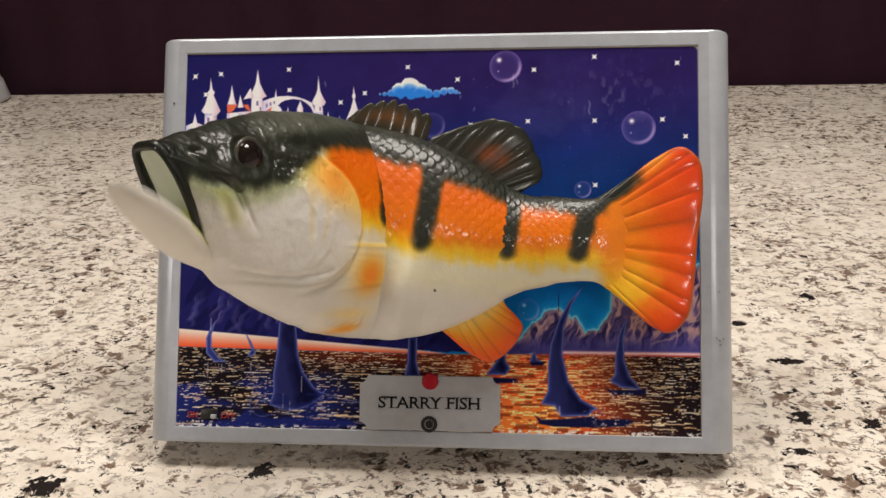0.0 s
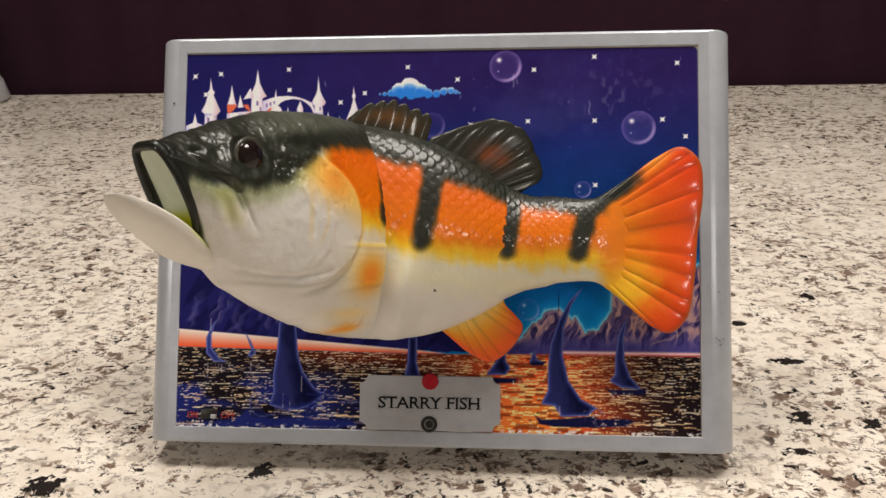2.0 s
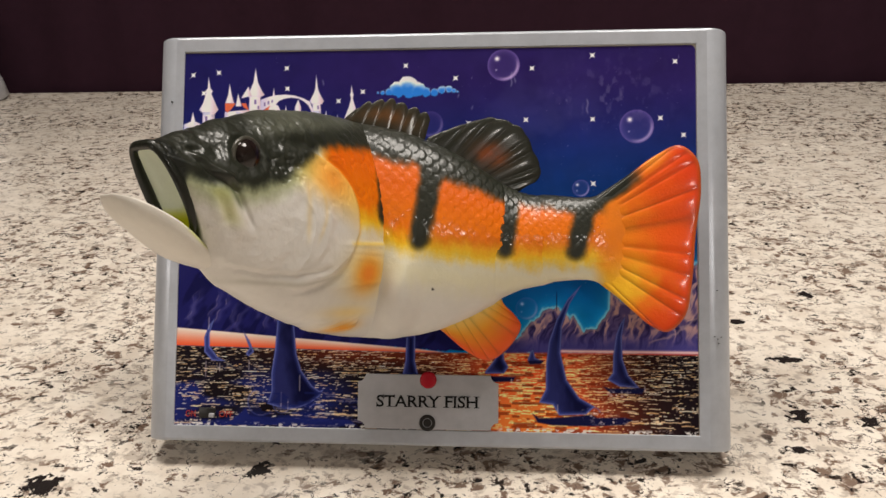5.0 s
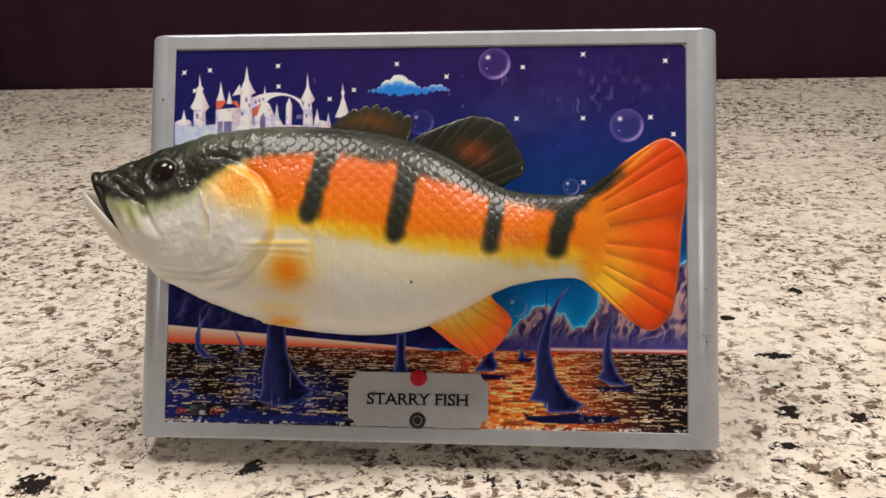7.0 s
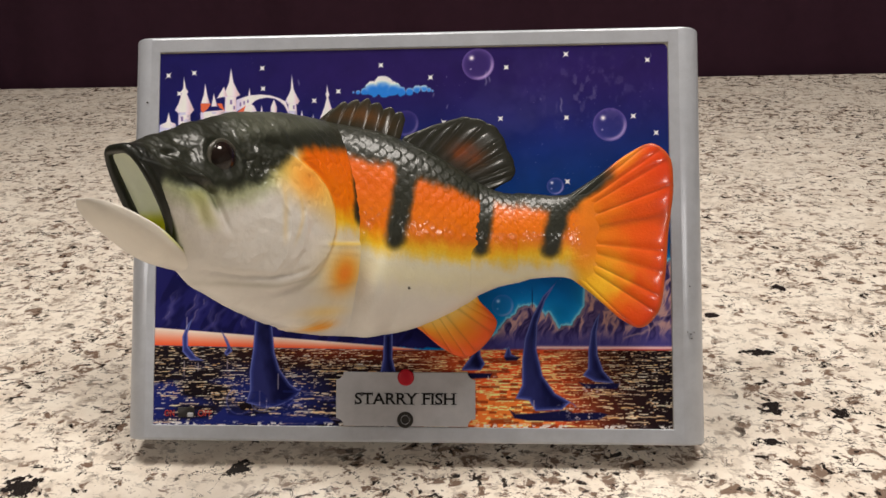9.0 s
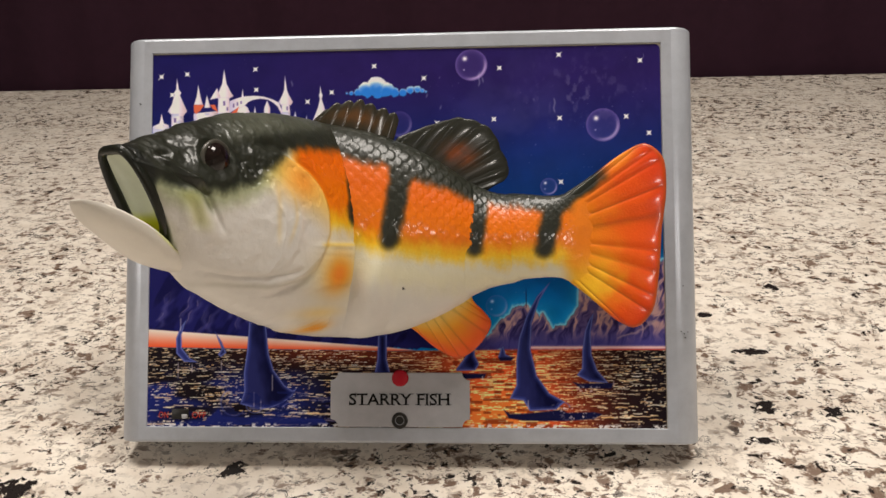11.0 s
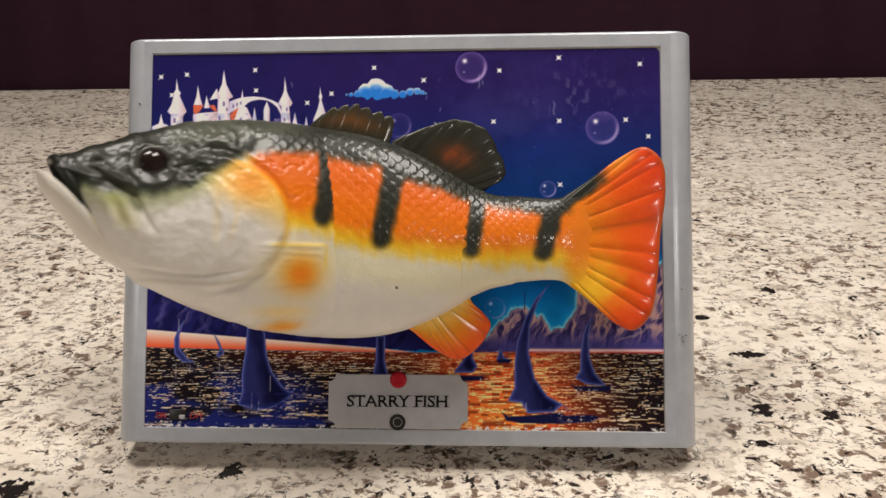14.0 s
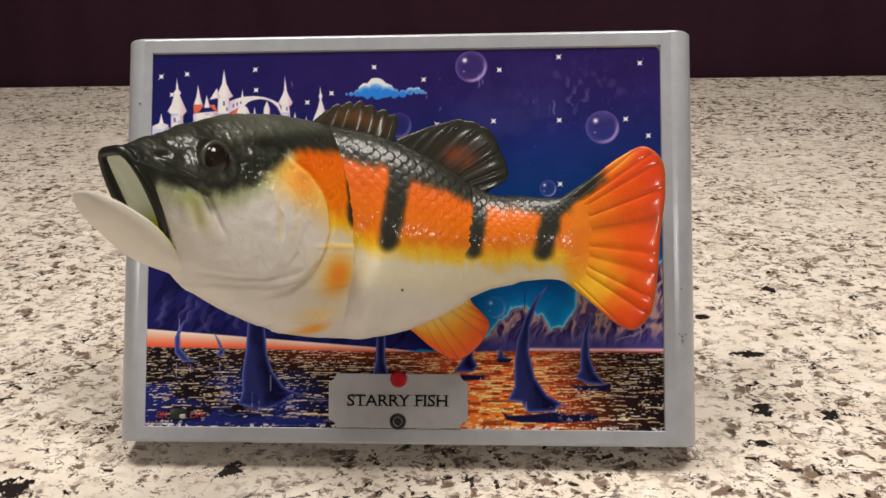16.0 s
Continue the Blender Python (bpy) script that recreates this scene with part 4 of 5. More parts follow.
    # dark stripes that taper downwards
    for x0, z0, x1, z1, wide in ((-47, 170, -54.5, 134.3, 4.9), (-3, 162, -9.5, 125, 5.2), (44, 150, 39.5, 119, 3.9), (85, 142, 79, 118, 4.9)):
        t = np.clip((v - z1) / (z0 - z1), 0, 1)
        dist = np.hypot(u - (x1 + (x0 - x1) * t) + jit * 0.5, np.minimum(v - z1, 0))
        c = blend(c, DARK, 1 - ramp(dist, wide - 2.6 + 1.2 * t, wide + 2.6))
    c = blend(c, tail_colour(u, v), ramp(u + 0.25 * (v - 104) * (v < 112), 86, 98))
    # shade in the grooves between the scales, put into the paint
    groove_shade = ramp(u, -84, -74) * (1 - ramp(u, 95, 103)) * ramp(v, 117, 128)
    c = c * (1 - 0.42 * groove_shade * (1 - ramp(scales(u, v), 0.10, 0.32)))[..., None]
    c = blend(c, (0.12, 0.10, 0.08), 1 - ramp(np.hypot(u - -0.9, v - 99.5), 0.4, 0.9))
    # dark upper lip
    lip = (u + 181) * 0.870 + (v - 158) * 0.494
    c = blend(c, (0.09, 0.10, 0.08), 1 - ramp(lip, 0.4 + 4 * ramp(v, 138, 152), 1.6 + 6 * ramp(v, 138, 152)))
    # bellows of the cheek, the shade of its folds painted as faint grey
    c = blend(c, (0.70, 0.69, 0.64), np.exp(-((v - 100 - 0.004 * (u + 115) ** 2) / 1.2) ** 2) * ramp(u, -150, -130) * (1 - ramp(u, -95, -80)) * 0.5)
    return c


def scales(u, v):
    """Overlapping scales, each rising to a free edge towards the tail; 0 to 1."""
    u, v = u + soft_noise(u, v, 0.16, 12) * 1.2, v + soft_noise(u, v, 0.18, 13) * 1.0
    u = u + 0.006 * np.maximum(u - 15, 0) ** 2
    v = 125 + (v - 125) * (1 + 0.5 * ramp(u, 20, 110))
    sx, sz = 7.4, 6.6
    row = np.floor(v / (sz / 2))
    first = np.full(u.shape, 1e9)
    out = np.zeros(u.shape)
    for i in (-1, 0, 1, 2):
        r = row + i
        off = np.mod(r, 2) * sx / 2
        for j in (-1, 0, 1):
            x = (np.round((u - off) / sx) + j) * sx + off
            a, b = (u - x) / (sx * 0.66), (v - r * sz / 2) / (sz * 0.56)
            d = np.hypot(a, b)
            top = (d < 1) & (x < first)
            out = np.where(top, 0.45 + 0.40 * a - 0.10 * b * b - 0.25 * ramp(d, 0.90, 1.0), out)
            first = np.where(top, x, first)
    return np.clip(out, 0, 1)


def relief(u, v):
    """How far the moulded skin stands out, in millimetres."""
    h = np.zeros_like(u)
    body = ramp(u, -84, -74) * (1 - ramp(u, 92, 100))
    upper = ramp(v, 117, 128)
    h += scales(u, v) * (0.68 - 0.38 * (1 - ramp(u, -66, -52)) * (1 - ramp(v, 162, 168))) * body * upper * (1 - 0.45 * ramp(u, 45, 80))
    crown = ramp(u, -130, -116) * (1 - ramp(u, -84, -74)) * ramp(v - 0.25 * (u + 118), 163, 168)
    h += scales(u * 1.15, v * 1.15) * 0.80 * crown
    # cracked, wrinkled skin over the gill cover and behind it
    crack = np.abs(cloudy(u / 4.5, v / 4.5, 3, 17) - 0.5)
    h -= 0.55 * (1 - ramp(crack, 0.0, 0.045)) * ramp(u, -106, -94) * (1 - ramp(u, -62, -52)) * ramp(v, 126, 134) * (1 - ramp(v, 160, 166))
    # small pits behind the eye
    h -= 0.5 * ramp(cloudy(u / 1.6, v / 1.6, 2, 19), 0.62, 0.75) * ramp(u, -131, -126) * (1 - ramp(u, -112, -106)) * ramp(v, 141, 145) * (1 - ramp(v, 156, 162))
    # jaw flap behind the lip, its crease, and the ridge from snout to eye
    h += 1.3 * np.exp(-((u + 154 - 0.6 * (140 - v)) / 4.2) ** 2) * ramp(v, 118, 126) * (1 - ramp(v, 140, 146))
    h -= 1.3 * np.exp(-((u + 147.5 - 0.55 * (142 - v)) / 1.5) ** 2) * ramp(v, 122, 130) * (1 - ramp(v, 141, 147))
    h += 1.4 * np.exp(-((v - 150.5 + 0.55 * (u + 157)) / 1.8) ** 2) * ramp(u, -168, -163) * (1 - ramp(u, -149, -145))
    h -= 1.3 * np.exp(-((v - 146.3 + 0.50 * (u + 157)) / 1.3) ** 2) * ramp(u, -164, -159) * (1 - ramp(u, -147, -143))
    g = np.hypot((u + 112) / 38, (v - 131) / 33)
    g = g + soft_noise(u, v, 0.35, 5) * 0.02
    h += 2.6 * (1 - ramp(g, 0.90, 1.03)) * ramp(u, -125, -95)
    h -= 1.0 * np.exp(-((g - 1.07) / 0.05) ** 2) * ramp(u, -118, -95)
    g2 = np.hypot((u + 122) / 28, (v - 128) / 27)
    h += 0.9 * (1 - ramp(g2, 0.86, 1.02)) * ramp(u, -120, -104) * (1 - ramp(v, 150, 158))
    # jaw bone behind the mouth corner
    h += 1.6 * np.exp(-(((u + 158) * 0.88 + (v - 134) * 0.47) / 4.0) ** 2) * (1 - ramp(v, 138, 152))
    skin = 1 - ramp(u, -95, -80)
    h += (cloudy(u / 9, v / 9, 4, 8) - 0.5) * (1.7 + 1.0 * ramp(v, 148, 156)) * skin
    h += (cloudy(u / 5, v / 5, 3, 28) - 0.5) * 0.35
    # soft creases behind the mouth and under the cheek
    h += 0.55 * np.sin((u + 150) * 0.8 + (v - 130) * 0.3) * np.exp(-((u + 153) / 7) ** 2 - ((v - 133) / 8) ** 2)
    h -= 0.9 * np.exp(-((v - 104 - 0.006 * (u + 118) ** 2) / 1.3) ** 2) * ramp(u, -150, -135) * (1 - ramp(u, -98, -88))
    h += 0.45 * np.exp(-((np.hypot((u + 125 + 3 * cloudy(u / 6, v / 6, 2, 3)) / 20, (v - 124) / 26) - 1) / 0.06) ** 2) * ramp(u, -118, -108) * (1 - ramp(v, 140, 150))
    # brow over the eye, socket and nostril
    e = np.hypot(u + 137.5, v - 156.5)
    h += 0.8 * np.exp(-((e - 10.0) / 1.8) ** 2) * (0.6 + 0.4 * ramp(v, 150, 160))
    h += 1.2 * np.exp(-((v - 148 + 0.25 * (u + 160)) / 2.2) ** 2) * (1 - ramp(u, -152, -144))
    h -= 1.4 * np.exp(-((u + 163) / 3) ** 2 - ((v - 157) / 2) ** 2)
    # pectoral fin folded on the flank
    inside = ramp(u, -92, -82) * (1 - ramp(u, -58, -51)) * ramp(v, 95 + 0.10 * (u + 90), 98 + 0.10 * (u + 90)) * (1 - ramp(v, 119, 121.5))
    h += inside * (0.8 + (0.03 + 0.14 * ramp(v, 109, 117)) * np.sin((v - 118 + 0.24 * (u + 88) * (118 - v) / 20) * 2.4))
    # pelvic fin
    inside = ramp(u, -86, -82) * (1 - ramp(u, -64, -61)) * np.exp(-((v - 80.5) / 3.5) ** 2)
    h += inside * (1.6 + 0.4 * np.sin((v - 0.3 * u) * 3.0))
    return h


def fish_point(k, phi):
    """Points on the skin (u, v, w) for ring numbers k and angles phi, with the paint's own u and v."""
    k = np.clip(k, 0, RINGS - 1.0001)
    i = k.astype(int)
    f = (k - i)[..., None]
    row = CURVE[i] * (1 - f) + CURVE[i + 1] * f
    tu, tv, bu, bv, th = (row[..., n] for n in range(5))
    c, s = np.cos(phi), np.sin(phi)
    cc = np.sign(c) * np.abs(c) ** 0.92
    front = 1 - ramp(k / RINGS, 0.0, 0.10)
    ss = np.sign(s) * np.abs(s) ** (0.86 - 0.42 * front)
    u = (tu + bu) / 2 + (tu - bu) / 2 * cc
    v = (tv + bv) / 2 + (tv - bv) / 2 * cc
    # belly fuller than the back
    full = np.where(s > 0, 1.0, 0.52 + 0.14 * front) * (1 - (0.20 - 0.12 * front) * ramp(cc, 0.0, 1.0))
    w = CENTRE_W + th * full * ss
    return np.stack([u, v, w], -1), u, v


def to_local(p, origin=(0, 0, 0)):
    p = np.asarray(p) - np.asarray(origin)
    return np.stack([p[..., 0], -p[..., 2], p[..., 1]], -1) * 0.001


def hinge_place(h):
    return Vector((h[0], -h[2], h[1])) * 0.001


def ring_at(u):
    return float(np.interp(u, (CURVE[:, 0] + CURVE[:, 2]) / 2, np.arange(RINGS)))


def body_piece(name, u0, u1, lap0, lap1, hinge, label):
    """One rigid length of the fish from u0 to u1, which laps inside its neighbours at its ends."""
    a, b = ring_at(u0 - lap0), ring_at(u1 + lap1)
    n = int((b - a) * 0.95)
    k = np.linspace(a, b, n)
    phi = np.linspace(-math.pi, math.pi, ROUND, endpoint=False)
    kk, pp = np.meshgrid(k, phi, indexing="ij")
    mid = np.interp(kk, np.arange(RINGS), (CURVE[:, 0] + CURVE[:, 2]) / 2)
    sink = np.zeros_like(kk)
    if lap0:
        sink += 0.06 * (mid < u0) + 0.22 * np.maximum(0, u0 - mid)
    if lap1:
        sink += 0.06 * (mid > u1) + 0.22 * np.maximum(0, mid - u1)
    p, pu, pv = fish_point(kk, pp)
    along = np.gradient(p, axis=0)
    wrap = np.concatenate([p[:, -1:], p, p[:, :1]], 1)
    round_ = (wrap[:, 2:] - wrap[:, :-2]) / 2
    out = np.cross(along, round_)
    out /= np.linalg.norm(out, axis=-1, keepdims=True) + 1e-9
    out *= np.sign(out[:, ROUND // 2 + ROUND // 4, 2])[:, None, None]
    p = p + out * (relief(pu, pv) * ramp(np.sin(pp), -0.35, 0.02) - sink)[..., None]
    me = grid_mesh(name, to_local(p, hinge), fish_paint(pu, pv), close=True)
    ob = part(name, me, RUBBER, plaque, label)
    ob.location = hinge_place(hinge)
    return ob


head = body_piece("fish_head", -200, -43, 0, 16, HINGE_HEAD, "white cheeked fish head with a dark olive crown")
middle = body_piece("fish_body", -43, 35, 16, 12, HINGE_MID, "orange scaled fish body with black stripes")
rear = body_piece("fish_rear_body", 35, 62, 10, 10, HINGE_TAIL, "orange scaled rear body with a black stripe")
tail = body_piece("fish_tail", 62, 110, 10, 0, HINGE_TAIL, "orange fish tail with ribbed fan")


def belly_fold():
    """The soft roll of belly skin that is pushed out behind the head as the fish bends."""
    k = np.linspace(ring_at(-46), ring_at(20), 150)
    phi = np.linspace(0.55, 2.95, 150)
    kk, pp = np.meshgrid(k, phi, indexing="ij")
    p, pu, pv = fish_point(kk, pp)
    lift = 8.0 * np.exp(-((pu + 18 - 0.12 * (pv - 97)) / 9.5) ** 2) * np.exp(-((pv - 97) / 27) ** 2) - 1.0
    away = np.stack([0 * pu, -0.25 * ramp(-pv, -100, -75), np.ones_like(pu)], -1)
    p = p + away * (lift + relief(pu, pv))[..., None]
    ob = part("belly_fold", grid_mesh("belly_fold", to_local(p, HINGE_MID), fish_paint(pu, pv)), RUBBER, middle, "soft roll of pale rubber belly skin")
    return ob


fold = belly_fold()


def fan(name, base, rim, parent, hinge, thick, ribs, paint, label, w0=54.0, bow=0.0, scallop=0.0):
    """A ribbed fin between a base line and an outer rim, both (u, v)."""
    n, m = 150, 48
    b, r = curve_through(base, n), curve_through(rim, n)
    t = np.linspace(0, 1, m)[None, :, None]
    s = np.linspace(0, 1, n)[:, None] * np.ones((1, m))
    r2 = r + (r - b) * (scallop * np.abs(np.sin(np.linspace(0, 1, n) * math.pi * ribs)) - scallop)[:, None]
    p = b[:, None] * (1 - t) + r2[:, None] * t
    tt = t[..., 0] * np.ones((n, 1))
    th = thick * (1 - 0.72 * tt) * np.clip(np.minimum(1, np.sqrt(np.maximum(0, 1 - tt**10))) * np.sqrt(np.minimum(1, np.minimum(s, 1 - s) * 14 + 0.01)), 0.02, 1)
    rib = np.abs(np.sin((s + 0.012 * np.sin(s * 41 + ribs) + 0.02 * np.sin(s * 17)) * math.pi * ribs)) ** 0.55 * (0.35 + 0.65 * tt) * (1 - tt**8)
    front = np.concatenate([p, (w0 + bow * tt + th + rib * thick * 0.36)[..., None]], -1)
    back = np.concatenate([p, (w0 + bow * tt - th * 0.8)[..., None]], -1)
    pts = np.concatenate([front, back[:, ::-1]], 1)
    col = paint(s, tt, p[..., 0], p[..., 1], rib)
    me = grid_mesh(name, to_local(pts, hinge), np.concatenate([col, col[:, ::-1]], 1), close=True)
    return part(name, me, RUBBER, parent, label)


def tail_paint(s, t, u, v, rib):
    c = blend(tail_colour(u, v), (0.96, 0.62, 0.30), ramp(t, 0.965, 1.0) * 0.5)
    # shade between the tail's ribs, put into the colour
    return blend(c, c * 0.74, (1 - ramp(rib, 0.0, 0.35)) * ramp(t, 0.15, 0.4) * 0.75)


def dark_fin_paint(s, t, u, v, rib):
    c = np.ones(u.shape + (3,)) * (0.135, 0.14, 0.105)
    patch = np.exp(-((u - 30 + 0.3 * (v - 171)) / 9) ** 2 - ((v - 171) / 6.5) ** 2)
    c = blend(c, (0.62, 0.27, 0.08), np.clip(patch * (0.75 + 0.6 * (cloudy(u / 4, v / 4, 2, 6) - 0.5)), 0, 1))
    # faint highlight along the rib crests, put into the colour
    return blend(c, (0.34, 0.33, 0.27), ramp(rib, 0.8, 1.0) * 0.10)


def spiny_fin_paint(s, t, u, v, rib):
    c = np.ones(u.shape + (3,)) * (0.17, 0.165, 0.12)
    c = blend(c, (0.46, 0.29, 0.13), np.exp(-((s - 0.52) / 0.33) ** 2 - ((t - 0.52) / 0.26) ** 2) * 0.8)
    return blend(c, (0.55, 0.52, 0.42), ramp(rib, 0.82, 1.0) * ramp(t, 0.15, 0.6) * ramp(s, 0.15, 0.5) * 0.75)


def orange_fin_paint(s, t, u, v, rib):
    c = np.ones(u.shape + (3,)) * (0.98, 0.82, 0.42)
    c = blend(c, (0.98, 0.62, 0.12), ramp(t, 0.05, 0.5))
    c = blend(c, (0.95, 0.36, 0.07), ramp(t, 0.35, 0.95))
    # rib grooves darkened: their shade is part of the paint
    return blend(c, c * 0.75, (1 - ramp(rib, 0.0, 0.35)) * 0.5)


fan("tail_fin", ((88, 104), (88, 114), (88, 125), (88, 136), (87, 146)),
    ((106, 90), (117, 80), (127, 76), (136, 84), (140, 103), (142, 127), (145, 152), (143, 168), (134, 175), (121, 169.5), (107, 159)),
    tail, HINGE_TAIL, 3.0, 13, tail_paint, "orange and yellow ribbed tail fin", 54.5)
fan("front_dorsal_fin", ((-55, 179), (-46, 181), (-38, 181), (-30, 180), (-23, 178.5), (-16, 176.5), (-7, 173)),
    ((-47, 188), (-37.8, 195.3), (-29.5, 197.4), (-23.2, 198.1), (-15.9, 195.2), (-8.6, 193.3), (-3.2, 190.3)), middle, HINGE_MID, 1.5, 7, spiny_fin_paint,
    "dark spiny dorsal fin with brown webs", 55.0, 0.0, 0.13)
fan("rear_dorsal_fin", ((-8, 174), (3, 169), (14, 163.5), (26, 157.5), (43, 150)),
    ((-4, 179), (10.2, 185.3), (20.6, 189), (29, 191.3), (39.4, 189.5), (47.2, 185.3), (53, 174.8), (57.4, 165.4), (56, 159), (49.8, 155.4)), middle, HINGE_MID, 1.8, 10, dark_fin_paint,
    "dark soft dorsal fin with a rusty patch", 55.0, 0.0, 0.02)
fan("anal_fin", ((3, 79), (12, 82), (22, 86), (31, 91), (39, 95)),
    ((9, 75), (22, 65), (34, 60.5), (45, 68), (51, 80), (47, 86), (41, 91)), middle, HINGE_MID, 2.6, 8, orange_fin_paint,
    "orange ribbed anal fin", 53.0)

# head parts
def ball(name, u, v, w, r, flat, mat, parent, hinge, label):
    bm = bmesh.new()
    bmesh.ops.create_uvsphere(bm, u_segments=40, v_segments=24, radius=r * 0.001)
    bmesh.ops.scale(bm, vec=(1, flat, 1), verts=bm.verts)
    bmesh.ops.translate(bm, vec=Vector(to_local((u, v, w), hinge)), verts=bm.verts)
    return part(name, bm, mat, parent, label)


ball("eye", -136.8, 156.5, 70.0, 7.9, 0.75, EYE, head, HINGE_HEAD, "glossy black eye")
bm = bmesh.new()
for k in range(48):
    for j in range(10):
        a, b = k / 48 * 2 * math.pi, j / 10 * 2 * math.pi
        q = (-136.8 + (7.9 + 1.1 * math.cos(b)) * math.cos(a), 156.5 + (7.9 + 1.1 * math.cos(b)) * math.sin(a), 71.4 + 1.1 * math.sin(b))
        bm.verts.new(Vector(to_local(q, HINGE_HEAD)))
bm.verts.ensure_lookup_table()
for k in range(48):
    for j in range(10):
        bm.faces.new([bm.verts[(k + x) % 48 * 10 + (j + y) % 10] for x, y in ((0, 0), (1, 0), (1, 1), (0, 1))])
part("eye_ring", bm, plastic_material("dark_olive_rubber", (0.07, 0.066, 0.052), 0.28), head, "dark rubber ring round the eye")

# upper lip and the pale hollow of the mouth
phi = np.linspace(-math.pi, math.pi, 160, endpoint=False)
rim = fish_point(np.zeros(160), phi)[0]
axis = np.array([0.870, 0.494, 0.0])
centre = rim.mean(0)
lip = []
for j in range(12):
    a = j / 12 * 2 * math.pi
    out = (rim - centre) / np.linalg.norm(rim - centre, axis=1)[:, None]
    lip.append(rim + out * (2.1 * math.cos(a) - 0.6) + axis * (2.6 * math.sin(a) + 0.9))
lip = np.array(lip)
part("upper_lip", grid_mesh("upper_lip", to_local(np.concatenate([lip, lip[:1]]), HINGE_HEAD), np.ones((13, 160, 3)) * (0.10, 0.11, 0.08), close=True),
     RUBBER, head, "dark olive rubber lip")
depth = np.linspace(0, 1, 30)
inward = np.array([0.96, -0.28, 0.0])
hollow = np.array([centre + (rim - centre) * (math.sqrt(max(0, 1 - d**2.2)) * 0.93) + inward * (0.5 + 11 * d) for d in depth])
cave = np.ones((30, 160, 3)) * (0.93, 0.95, 0.87)
low = (1 - ramp(hollow[..., 1], 127, 134)) * ramp(depth, 0.04, 0.15)[:, None]
cave = blend(cave, (0.86, 0.88, 0.06), low)
part("mouth_hollow", grid_mesh("mouth_hollow", to_local(hollow, HINGE_HEAD), cave, close=True), RUBBER, head, "pale green inside of the mouth")

# lower jaw: a blunt scoop hinged behind the mouth corner
HINGE_JAW = Vector((-146, 116, 55))
n, m = 60, 96
s = np.linspace(0, 1, n)
topline = curve_through(((-190, 148.8), (-183.5, 145), (-172, 135.5), (-158, 122), (-146, 112)), n)
keel = curve_through(((-190.4, 147), (-186, 138.5), (-177, 129), (-164, 115.5), (-147, 106)), n)
wide = 15.5 * np.sqrt(np.clip(1 - (1 - s * 0.98 - 0.02) ** 3.2, 0, 1)) + 4.5 * s
wide = np.minimum(wide, 16.8) * 0.90 * (1 - 0.38 * ramp(s, 0.55, 0.95))
jaw_rows = []
for i in range(n):
    a = np.linspace(0, 2 * math.pi, m, endpoint=False)
    x = np.cos(a)
    y = np.sin(a)
    lower = y < 0
    dv = keel[i] - topline[i]
    deep = np.where(lower, np.abs(y) ** 0.8, 0)
    scoop = np.where(lower, 0, -0.0 + 0.50 * y * ramp(s[i], 0.08, 0.4))
    rimlift = np.where(lower, 0, 0.06 * np.sin(2 * np.arcsin(np.clip(y, 0, 1))))
    f = deep + scoop - rimlift
    q = topline[i][None] + f[:, None] * dv[None]
    jaw_rows.append(np.concatenate([q, (55.5 + wide[i] * np.sign(x) * np.abs(x) ** 0.85)[:, None]], 1))
jaw_rows = np.array(jaw_rows)
tip = jaw_rows[:1].mean(1, keepdims=True) + np.array([[[-0.6, 0.3, 0]]]) + (jaw_rows[:1] - jaw_rows[:1].mean(1, keepdims=True)) * 0.02
jaw_rows = np.concatenate([tip, jaw_rows], 0)
jaw_paint = np.ones(jaw_rows.shape) * (0.90, 0.88, 0.84)
along, up = np.linspace(0, 1, n + 1)[:, None], np.sin(np.linspace(0, 2 * math.pi, m, endpoint=False))[None]
jaw_paint = blend(jaw_paint, (0.74, 0.82, 0.12), ramp(along, 0.52, 0.66) * ramp(up, -0.15, 0.15) * 0.9)
jaw = part("lower_jaw", grid_mesh("lower_jaw", to_local(jaw_rows, HINGE_JAW), jaw_paint, close=True), RUBBER, head, "white rubber lower jaw")
jaw.location = hinge_place(HINGE_JAW) - hinge_place(HINGE_HEAD)


# ---- movement ----
# seconds, share of the head's full swing
HEAD = ((0, 1), (2.7, 1), (2.8, 0.8), (2.87, 0.3), (2.93, 0), (3.9, 0), (4.0, 0.25), (4.1, 0.55), (4.2, 0.85), (4.3, 1), (6.5, 1), (6.6, 0.85),
        (6.7, 0.35), (6.8, 0), (7.8, 0.0), (7.9, 0.36), (8.0, 0.66), (8.1, 0.82), (8.2, 0.96), (8.3, 1), (13.9, 1), (14.0, 0.55), (14.1, 0.04), (14.15, 0),
        (15.1, 0.0), (15.2, 0.14), (15.3, 0.40), (15.4, 0.62), (15.5, 0.85), (15.6, 0.98), (15.7, 1), (16, 1))
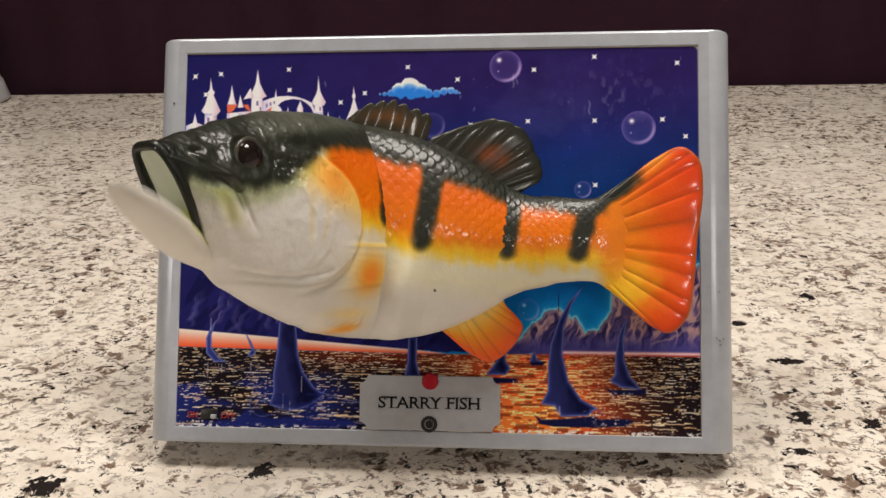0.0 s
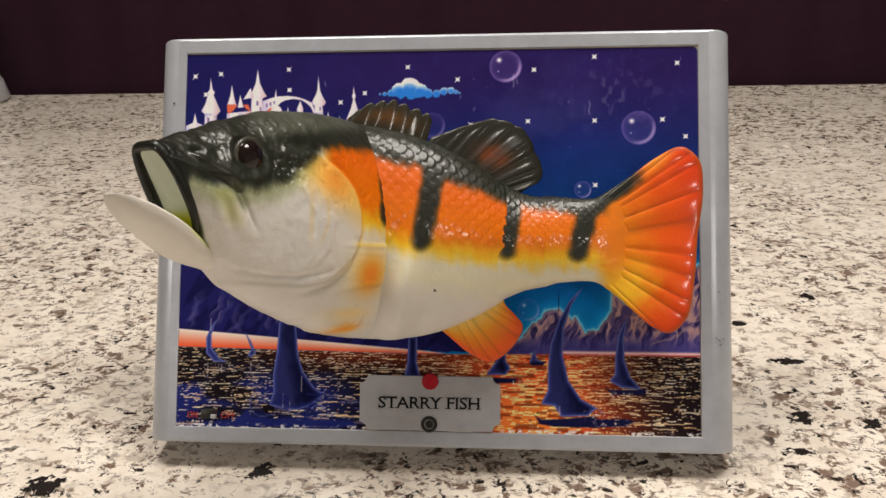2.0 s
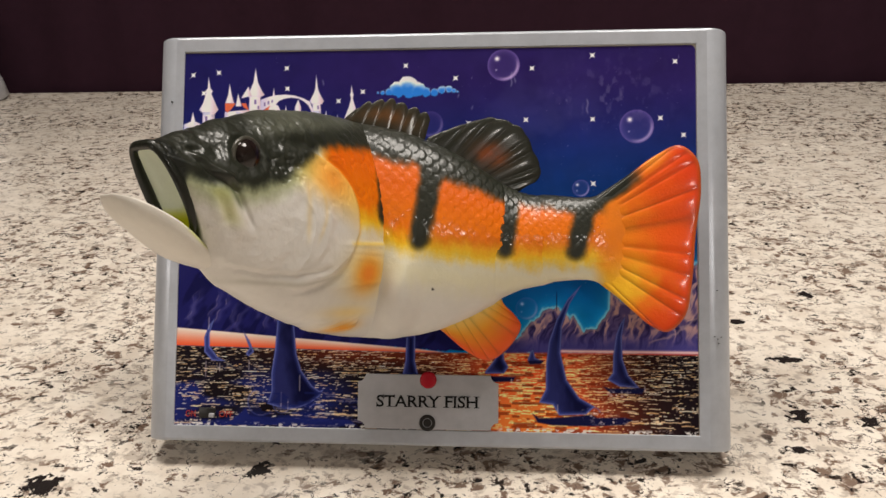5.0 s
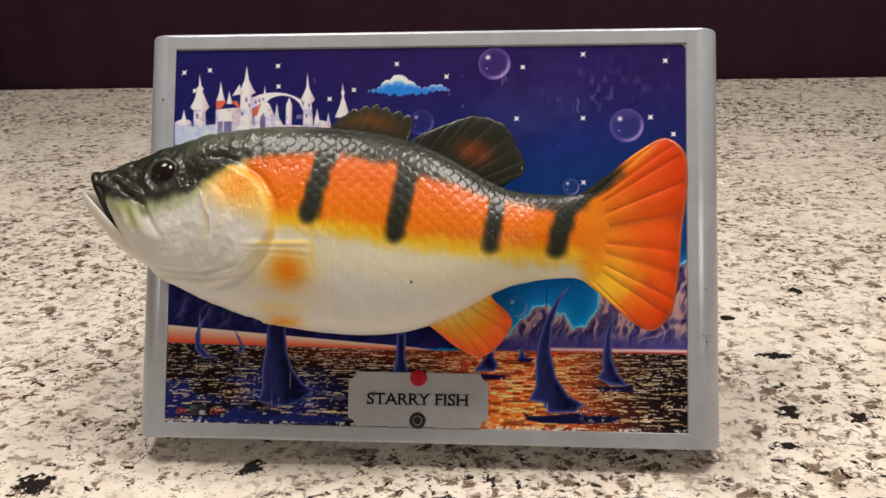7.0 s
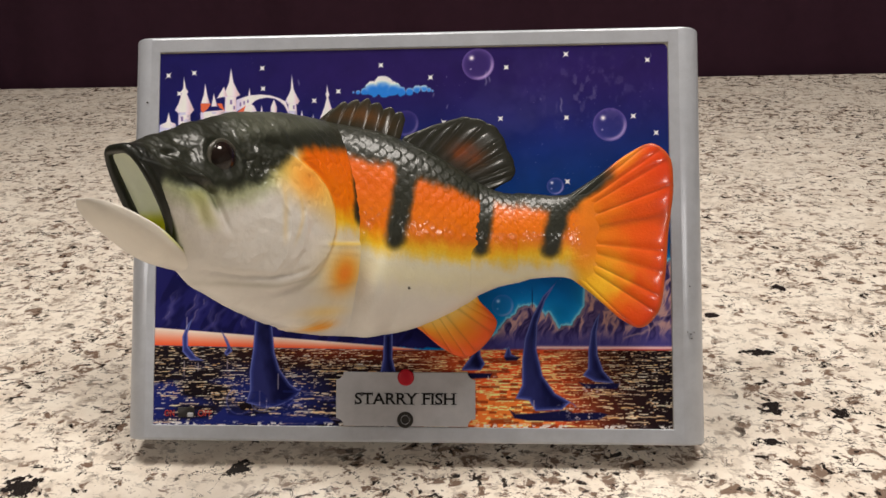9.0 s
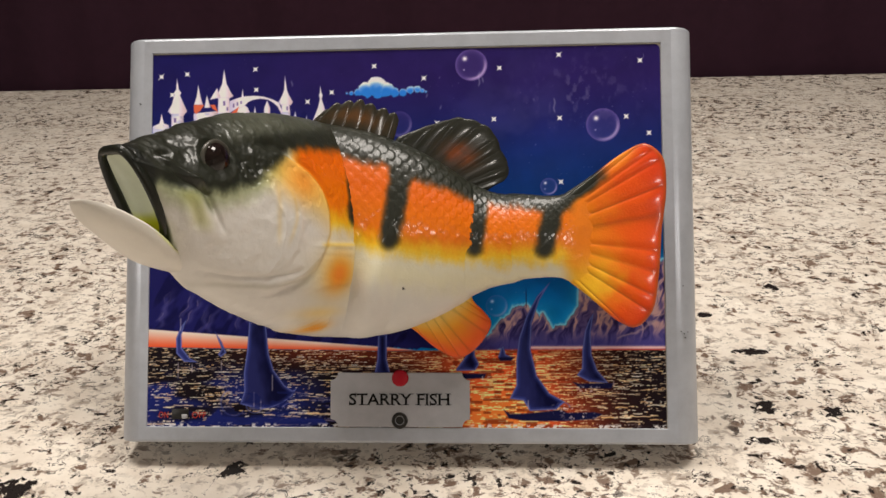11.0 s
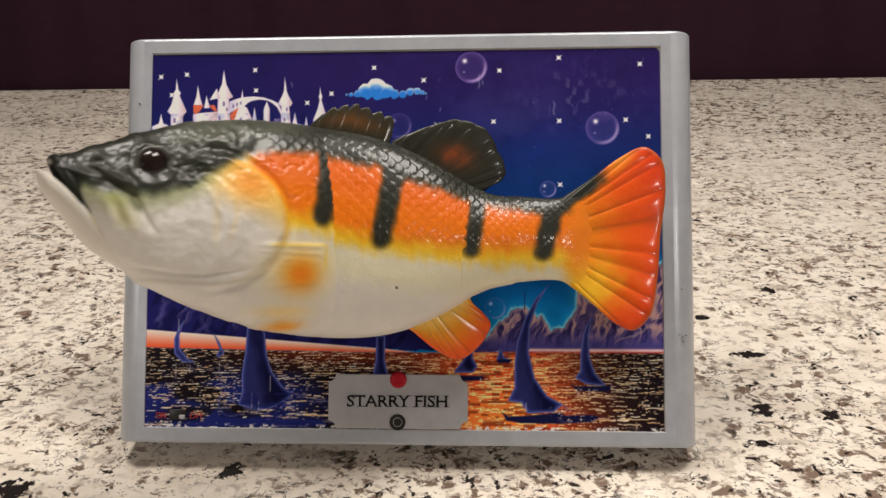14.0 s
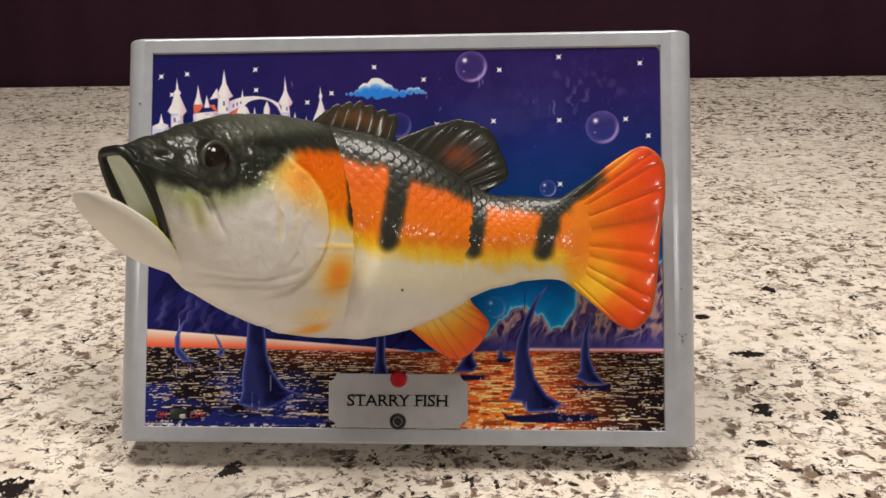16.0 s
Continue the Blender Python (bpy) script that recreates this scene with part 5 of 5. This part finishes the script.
# seconds, share of the jaw's full opening
JAW = ((0, 0.7), (0.1, 0.0), (0.2, 0.75), (0.3, 1), (0.4, 0.7), (0.5, 0.0), (0.6, 0.75), (0.7, 1), (0.8, 0.7), (0.9, 0.0), (1.0, 0.75), (1.1, 0.85),
       (1.2, 0.3), (1.3, 0.95), (1.4, 0.35), (1.5, 0.85), (1.6, 0.6), (1.7, 0.85), (1.8, 0.65), (1.9, 0.3), (2.0, 0.88), (2.1, 0.15), (2.2, 0.9), (2.3, 1),
       (2.4, 0.4), (2.5, 0.1), (2.6, 0.2), (2.7, 0.25), (2.9, 0.3), (3.9, 0.3), (4.0, 0.5), (4.1, 0.6), (4.2, 0.6), (4.4, 0.9), (4.7, 0.1), (5.0, 0.9),
       (5.3, 0.2), (5.6, 0.95), (5.9, 0.2), (6.1, 0.3), (6.3, 0.25), (6.6, 0.2), (6.8, 0.3), (7.8, 0.3), (7.9, 0.85), (8.0, 0.3), (8.1, 0.85), (8.2, 0.3),
       (8.3, 0.8), (8.4, 0.85), (8.5, 0.1), (8.6, 0.9), (8.7, 0.3), (8.8, 0.85), (8.9, 0.9), (9.0, 0.9), (9.1, 0.3), (9.2, 0.9), (9.5, 0.2), (9.8, 0.9))
JAW += ((10.1, 0.2), (10.4, 0.9), (10.7, 0.2), (11.0, 0.9), (11.3, 0.0), (11.4, 0.6), (11.5, 1), (11.6, 0.75), (11.7, 0.0), (11.8, 0.85), (11.9, 0.35),
        (12.0, 0.1), (12.1, 0.9), (12.2, 1), (12.3, 0.35), (12.4, 0.7), (12.5, 0.8), (12.6, 0.3), (12.7, 0.95), (12.8, 0.35), (12.9, 0.75), (13.0, 1),
        (13.1, 0.6), (13.2, 0.05), (13.3, 0.85), (13.4, 1), (13.5, 0.35), (13.6, 0.1), (13.7, 0.25), (14.0, 0.2), (14.1, 0.3), (15.1, 0.3), (15.2, 0.45),
        (15.3, 0.9), (15.4, 0.35), (15.5, 0.2), (15.6, 0.95), (15.7, 0.8), (15.8, 0.2), (15.9, 0.9), (16, 0.75))
TAIL = ((0, 0), (6.9, 0), (7.0, 1), (7.1, 1), (7.2, 0.5), (7.3, 0.4), (7.4, 0.9), (7.5, 1), (7.6, 0.9), (7.8, 0.3), (7.9, 0), (16, 0))


def turn_about(rx, ry, rz, share):
    """Part of a turn given in the fish's own axes (along, up, out), as a matrix in the plaque's space."""
    r = (Matrix.Rotation(radians(rz), 3, "Z") @ Matrix.Rotation(radians(ry), 3, "Y") @ Matrix.Rotation(radians(rx), 3, "X"))
    q = r.to_quaternion()
    axis, angle = q.to_axis_angle()
    axis = Vector((axis.x, -axis.z, axis.y))
    return Matrix.Rotation(angle * share, 4, axis)


def swing(table, t):
    return float(np.interp(t, [r[0] for r in table], [r[1] for r in table]))


HEAD_TURN = (-5.26, 46.9, -1.5)
MID_TURN = (5.61, 12.99, -1.3)
HEAD_SHIFT = Vector((-2.0, -1.0, 0.95))
MID_SHIFT = Vector((0.9, -1.4, -1.2))
JAW_SHUT, JAW_OPEN = -10.5, 28.5
TAIL_TURN = -16.0


def motions():
    times = sorted({r[0] for r in HEAD} | {2.75, 2.97, 13.95})
    rear_rows, mid_rows, head_rows, plaque_rows = [], [], [], []
    for t in times:
        k = swing(HEAD, t)
        back = Matrix.Translation(hinge_place(HINGE_TAIL + MID_SHIFT * 0.6 * k)) @ turn_about(*MID_TURN, 0.35 * k)
        rear_rows.append((t, back))
        mid = back @ Matrix.Translation(hinge_place(HINGE_MID - HINGE_TAIL + MID_SHIFT * 0.4 * k)) @ turn_about(*MID_TURN, 0.65 * k)
        mid_rows.append((t, mid))
        rest = Matrix.Translation(hinge_place(HINGE_HEAD - HINGE_MID + HEAD_SHIFT * k))
        head_rows.append((t, mid @ rest @ turn_about(*HEAD_TURN, k)))
        about = Matrix.Translation((0, 0, 0.16))
        plaque_rows.append((t, PLAQUE_ROWS_POSE @ about @ Matrix.Rotation(radians(0.30 * (1 - k)), 4, "Y") @ about.inverted()))
    walk(rear, rear_rows)
    walk(middle, mid_rows)
    walk(head, head_rows)
    walk(plaque, plaque_rows)
    walk(fold, [(t, Matrix.Translation(hinge_place(Vector((0, 0, -12.0 * math.sqrt(1 - swing(HEAD, t))))))) for t in times])
    walk(jaw, [(t, Matrix.Translation(hinge_place(HINGE_JAW) - hinge_place(HINGE_HEAD)) @ turn_about(0, 0, JAW_SHUT + JAW_OPEN * k, 1)) for t, k in JAW])
    walk(tail, [(t, Matrix.Translation(hinge_place(HINGE_TAIL)) @ turn_about(0, TAIL_TURN, 0, k)) for t, k in TAIL])


motions()
